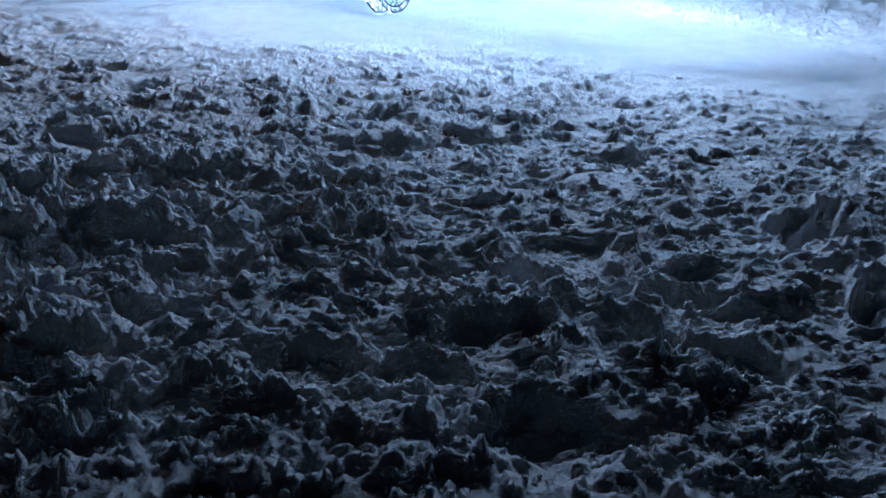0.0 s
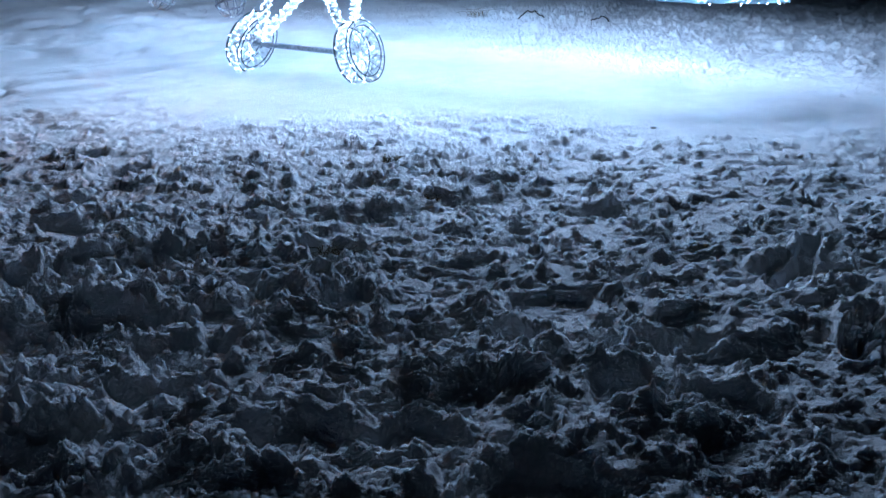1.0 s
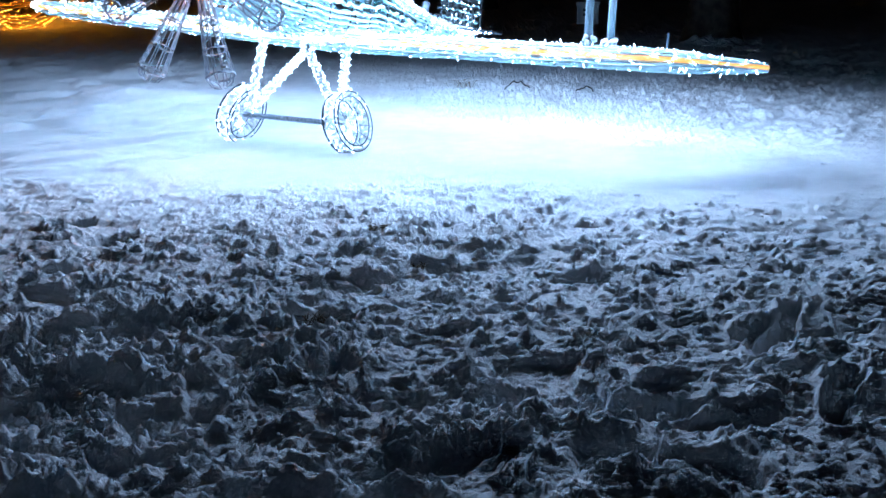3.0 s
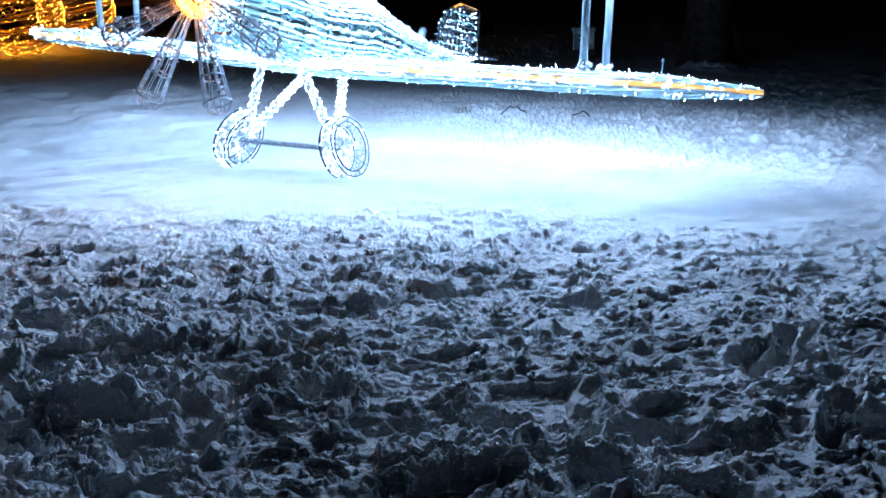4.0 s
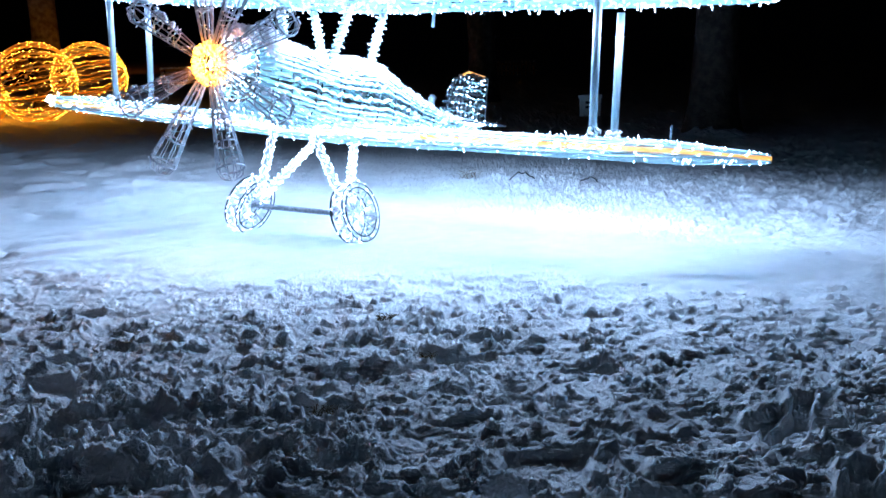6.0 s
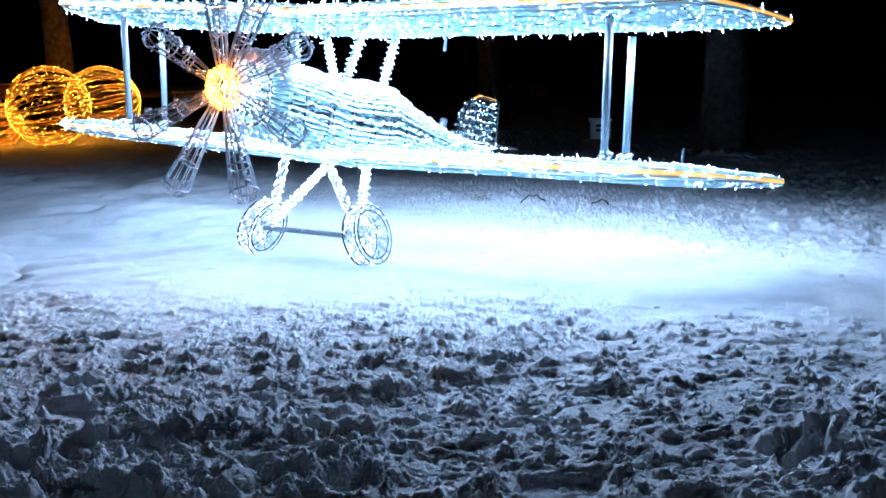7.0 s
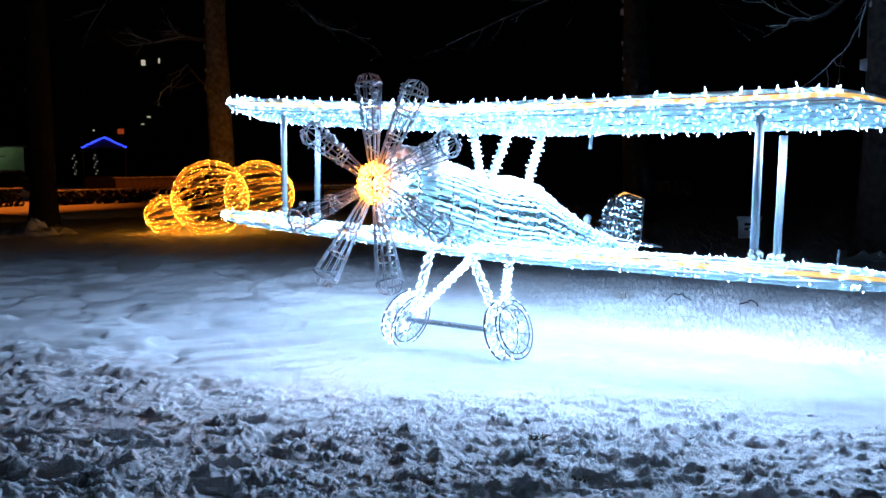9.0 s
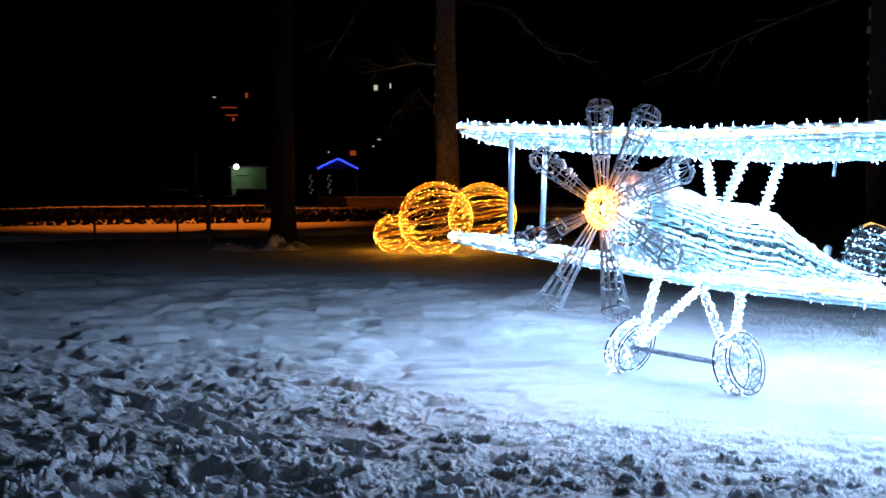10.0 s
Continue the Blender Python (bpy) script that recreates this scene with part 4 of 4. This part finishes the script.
# low dark hedge under snow beyond the road
def hedge(a, b, height, seed):
    g = random.Random(seed)
    a, b = Vector((*a, 0)), Vector((*b, 0))
    d = b - a
    root = empty("hedge", pose(a.x, a.y, 0, 0, 0, math.degrees(math.atan2(d.y, d.x))), "low dark hedge with a cap of snow", "hedge", "hedges")
    body, cap = Soup(), Soup()
    n = int(d.length * 60)
    for i in range(n):
        x = d.length * i / n
        body.ball((x, g.uniform(-0.25, 0.25), g.uniform(0.0, height - 0.06)), g.uniform(0.05, 0.11), 1.0, g, 0.5)
    for i in range(int(d.length * 3) + 1):
        cap.ball((min(d.length, i / 3), g.uniform(-0.05, 0.05), height - 0.02), 0.27, 0.14, g, 0.2)
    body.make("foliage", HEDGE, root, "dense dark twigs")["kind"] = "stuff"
    cap.make("snow_cap", SNOW, root, "cap of snow", smooth=True)


hedge((-36.0, 22.0), (-28.6, 30.8), 0.70, 1)
hedge((-28.4, 30.9), (-21.5, 36.0), 0.74, 2)
hedge((-21.2, 36.4), (-14.5, 41.0), 0.6, 3)


def road_post(x, y, h, r):
    root = empty("road_post", pose(x, y, z_at(x, y) - 0.05), "dark wooden post with a little snow on top", "post", "posts by the road")
    s = Soup()
    s.tube([(0, 0, 0), (0, 0, h * 0.5), (0.01, 0, h)], r, 8)
    s.make("shaft", BARK, root)
    s = Soup()
    s.ball((0.01, 0, h), r * 1.1, 0.5, random.Random(1))
    s.make("snow_cap", SNOW, root, "cap of snow", smooth=True)


road_post(-13.18, 19.43, 1.2, 0.055)
for x, y in ((-20.4, 19.6), (-18.3, 21.6), (-16.6, 23.0)):
    road_post(x, y, 0.75, 0.03)


def plank_fence():
    a = Vector((-26.4, 54.0, 0))
    root = empty("plank_fence", pose(a.x, a.y, 0, 0, 0, 24), "low plank fence lit by an amber street lamp", "fence")
    me = None
    for i in range(34):
        if me is None:
            s = Soup()
            s.box((0, -0.015, 0), (0.13, 0.015, 0.86))
            ob = s.make("plank", PLANK, root)
            me = ob.data
        else:
            ob = new("plank", me)
            ob.parent = root
        ob.location = (i * 0.15, 0, -0.02 + 0.01 * (i % 3))
    for x in (0.0, 1.65, 3.3, 4.95):
        s = Soup()
        s.box((x, 0.02, -0.05), (x + 0.1, 0.12, 0.95))
        s.make("fence_post", PLANK, root)
    s = Soup()
    for i in range(20):
        s.ball((i * 0.26, 0.02, 0.87), 0.16, 0.25, random.Random(i))
    s.make("snow_cap", SNOW, root, "cap of snow", smooth=True)


plank_fence()


def picket_fence():
    root = empty("picket_fence", pose(2.9, 39.9, 0, 0, 0, -4), "low picket fence with snow on the pickets", "fence")
    for i in range(12):
        s = Soup()
        s.box((i * 0.16, -0.01, 0), (i * 0.16 + 0.08, 0.02, 0.52))
        p = s.make("picket", PLANK, root)
        s = Soup()
        s.ball((i * 0.16 + 0.04, 0, 0.54), 0.05, 1.1, random.Random(i))
        s.make("snow_cap", SNOW, p, "cap of snow")
    for h in (0.15, 0.4):
        s = Soup()
        s.box((-0.05, 0.02, h), (1.95, 0.05, h + 0.06))
        s.make("rail", PLANK, root)


picket_fence()


def bench():
    root = empty("park_bench", pose(-6.45, 27.2, 0, 0, 0, 14), "dark park bench with snow on its back and seat", "bench")
    for side in (-0.45, 0.45):
        s = Soup()
        s.tube([(side, -0.25, -0.05), (side, -0.22, 0.43), (side, 0.12, 0.42), (side, 0.22, 0.86)], 0.025, 6)
        s.tube([(side, 0.12, 0.42), (side, 0.2, -0.05)], 0.025, 6)
        s.make("side_frame", DARK, root)
    for k in range(4):
        s = Soup()
        s.box((-0.55, -0.24 + 0.1 * k, 0.43), (0.55, -0.16 + 0.1 * k, 0.46))
        s.make("seat_slat", PLANK, root)
    for k in range(3):
        s = Soup()
        s.box((-0.55, 0.13 + 0.03 * k, 0.54 + 0.11 * k), (0.55, 0.155 + 0.03 * k, 0.62 + 0.11 * k))
        s.make("back_slat", PLANK, root)
    s = Soup()
    for i in range(12):
        s.ball((-0.52 + i * 0.095, 0.21, 0.86), 0.06, 0.6, random.Random(i))
        s.ball((-0.52 + i * 0.095, -0.05, 0.47), 0.14, 0.35, random.Random(i + 50))
    s.make("snow_layer", SNOW, root, "snow lying on the slats", smooth=True)["kind"] = "stuff"


bench()


def kiosk():
    root = empty("kiosk", pose(-39.6, 64.2, 0, 0, 0, 31), "small green-grey kiosk under a bright white lamp", "kiosk")
    s = Soup()
    s.box((-1.3, 0, 0.4), (1.3, 2.2, 3.0))
    s.make("wall", KIOSK, root)
    s = Soup()
    s.box((-1.5, -0.25, 3.0), (1.5, 2.4, 3.12))
    s.make("roof", WALL, root, "dark flat roof")
    s = Soup()
    s.box((-1.35, -0.05, -0.1), (1.35, 2.25, 0.4))
    s.make("plinth", WALL, root)
    s = Soup()
    s.box((-1.0, -0.03, 0.9), (1.15, 0.03, 1.0))
    s.make("counter", SNOW, root, "snowy counter ledge")
    s = Soup()
    s.box((-0.95, -0.02, 2.35), (0.1, 0.02, 2.42))
    s.make("sign_bar", DARK, root, "dark bar of a sign")
    s = Soup()
    for k in range(12):
        s.ball((-0.9 + 0.05 * math.cos(k), -0.9, 3.05 + 0.05 * math.sin(k)), 0.15, 1.0)
    s.make("lamp_globe", LAMP_LIT, root, "glowing white lamp", smooth=True)
    s = Soup()
    s.tube([(-0.9, -0.9, 3.25), (-0.9, -0.4, 3.35), (-0.9, 0.0, 3.1)], 0.03, 6)
    s.make("lamp_arm", DARK, root)


kiosk()


def parked_car(x, y, turn):
    root = empty("parked_car", pose(x, y, 0, 0, 0, turn), "parked car under a thick layer of snow", "car", "parked cars")
    prof = [(-2.0, 0.3), (-2.0, 0.75), (-1.3, 0.85), (-0.8, 1.3), (0.9, 1.32), (1.5, 0.9), (2.05, 0.75), (2.05, 0.3)]
    s = Soup()
    n = len(prof)
    for w in (-0.8, 0.8):
        for px, pz in prof:
            s.v.append(Vector((px, w * (0.85 if pz > 1 else 1), pz)))
    for i in range(n):
        j = (i + 1) % n
        s.f.append((i, j, n + j, n + i))
    s.f.append(tuple(reversed(range(n))))
    s.f.append(tuple(range(n, 2 * n)))
    s.make("body", DARK, root, "dark paintwork")
    s = Soup()
    for i in range(40):
        k = i / 39
        px = -1.9 + 3.8 * k
        pz = 1.33 if -0.8 < px < 0.9 else 0.86
        s.ball((px, (i % 5 - 2) * 0.3, pz), 0.3, 0.3, random.Random(i))
    s.make("snow_layer", SNOW, root, "thick snow on roof and bonnet", smooth=True)
    for px in (-1.25, 1.3):
        for w in (-0.75, 0.75):
            s = Soup()
            s.tube([(px, w - 0.1, 0.3), (px, w + 0.1, 0.3)], 0.31, 16)
            s.make("wheel", BLACK, root, "black tyre")


parked_car(-37.2, 60.5, 32)
parked_car(-41.8, 57.5, 32)


def blue_tent():
    root = empty("market_tent", pose(-31.3, 62.6, 0, 0, 0, 27), "dark market tent edged with blue string lights", "tent")
    s = Soup()
    s.v += [Vector((-1.4, -1.4, 2.78)), Vector((1.4, -1.4, 2.78)), Vector((1.4, 1.4, 2.78)), Vector((-1.4, 1.4, 2.78)), Vector((0, 0, 3.5))]
    s.f += [(0, 1, 4), (1, 2, 4), (2, 3, 4), (3, 0, 4), (3, 2, 1, 0)]
    roof = s.make("canopy", CANVAS, root, "dark blue pointed canopy")
    b = Soup()
    g = random.Random(8)
    for q in ((-1.4, -1.4, 2.78), (1.4, -1.4, 2.78)):
        for i in range(46):
            k = i / 45
            v = Vector(q) * (1 - k) + Vector((0, 0, 3.5)) * k
            b.ball(v + Vector((g.uniform(-0.03, 0.03), -0.06, g.uniform(-0.05, 0.08))), 0.04, 1.0)
    b.make("blue_bulb_string", BLUE_LIT, roof, "glowing blue bulbs")["kind"] = "stuff"
    for x in (-1.35, 1.35):
        for y in (-1.35, 1.35):
            s = Soup()
            s.tube([(x, y, -0.05), (x, y, 2.78)], 0.03, 6)
            s.make("leg", DARK, root)
    s = Soup()
    s.box((-1.3, -1.2, 0), (1.3, -1.1, 0.9))
    s.make("counter", WALL, root)
    for x in (-1.9, -0.6):
        s = Soup()
        for i in range(7):
            s.ball((x + 0.12 * math.sin(i * 2.1), -1.5, 1.1 + 0.2 * i), 0.035)
        s.make("white_bulb_string", WHITE_LIT, root, "hanging white bulbs")["kind"] = "stuff"


blue_tent()


def leaning_mast():
    root = empty("leaning_mast", pose(-31.2, 45.2, 0, 0, 0, 30), "pair of thin bare wooden poles leaning together", "pole")
    for a in (-0.5, 0.1):
        s = Soup()
        s.tube([(a, 0, -0.05), (a * 0.2, 0, 1.7), (0.02, 0, 3.4)], 0.035, 6)
        s.make("pole", PLANK, root)


leaning_mast()


def far_building(x, y, turn, width, height, label, lit):
    root = empty("distant_building", pose(x, y, 0, 0, 0, turn), label, "building", "distant buildings")
    s = Soup()
    s.box((-width / 2, 0, -0.2), (width / 2, 10, height))
    s.make("wall", WALL, root)
    s = Soup()
    s.box((-width / 2 - 0.3, -0.3, height), (width / 2 + 0.3, 10.3, height + 0.3))
    s.make("roof", WALL, root, "dark flat roof")
    storeys = int(height // 3)
    for k in range(storeys):
        for i in range(int(width // 3)):
            px, pz = -width / 2 + 1.5 + 3 * i, 1.2 + 3 * k
            s = Soup()
            s.box((px - 0.6, -0.04, pz), (px + 0.6, 0.02, pz + 1.4))
            s.make("window", DARK, root)
    for px, pz, w, h, mat in lit:
        s = Soup()
        s.box((px - w / 2, -0.09, pz - h / 2), (px + w / 2, -0.05, pz + h / 2))
        s.make("lit_pane", mat, root, "lit pane")


far_building(-42.5, 92.0, 24, 16, 14.5, "dark block of flats with a few lit windows", ((0.9, 11.7, 0.4, 0.55, WHITE_LIT), (2.4, 11.9, 0.15, 0.5, WHITE_LIT), (1.2, 6.4, 0.35, 0.12, WHITE_LIT), (0.6, 5.7, 0.25, 0.1, WHITE_LIT), (-1.5, 5.0, 0.6, 0.5, RED_LIT), (-4.0, 5.1, 0.15, 0.15, WHITE_LIT)))
far_building(-65.5, 101.5, 33, 14, 15, "dark building with a red lit sign", ((0.3, 11.1, 1.9, 0.12, RED_LIT), (0.6, 10.2, 1.5, 0.12, RED_LIT), (0.8, 9.7, 0.3, 0.4, RED_LIT), (-1.4, 12.3, 0.4, 0.12, WHITE_LIT), (2.4, 12.6, 0.3, 0.6, RED_LIT)))
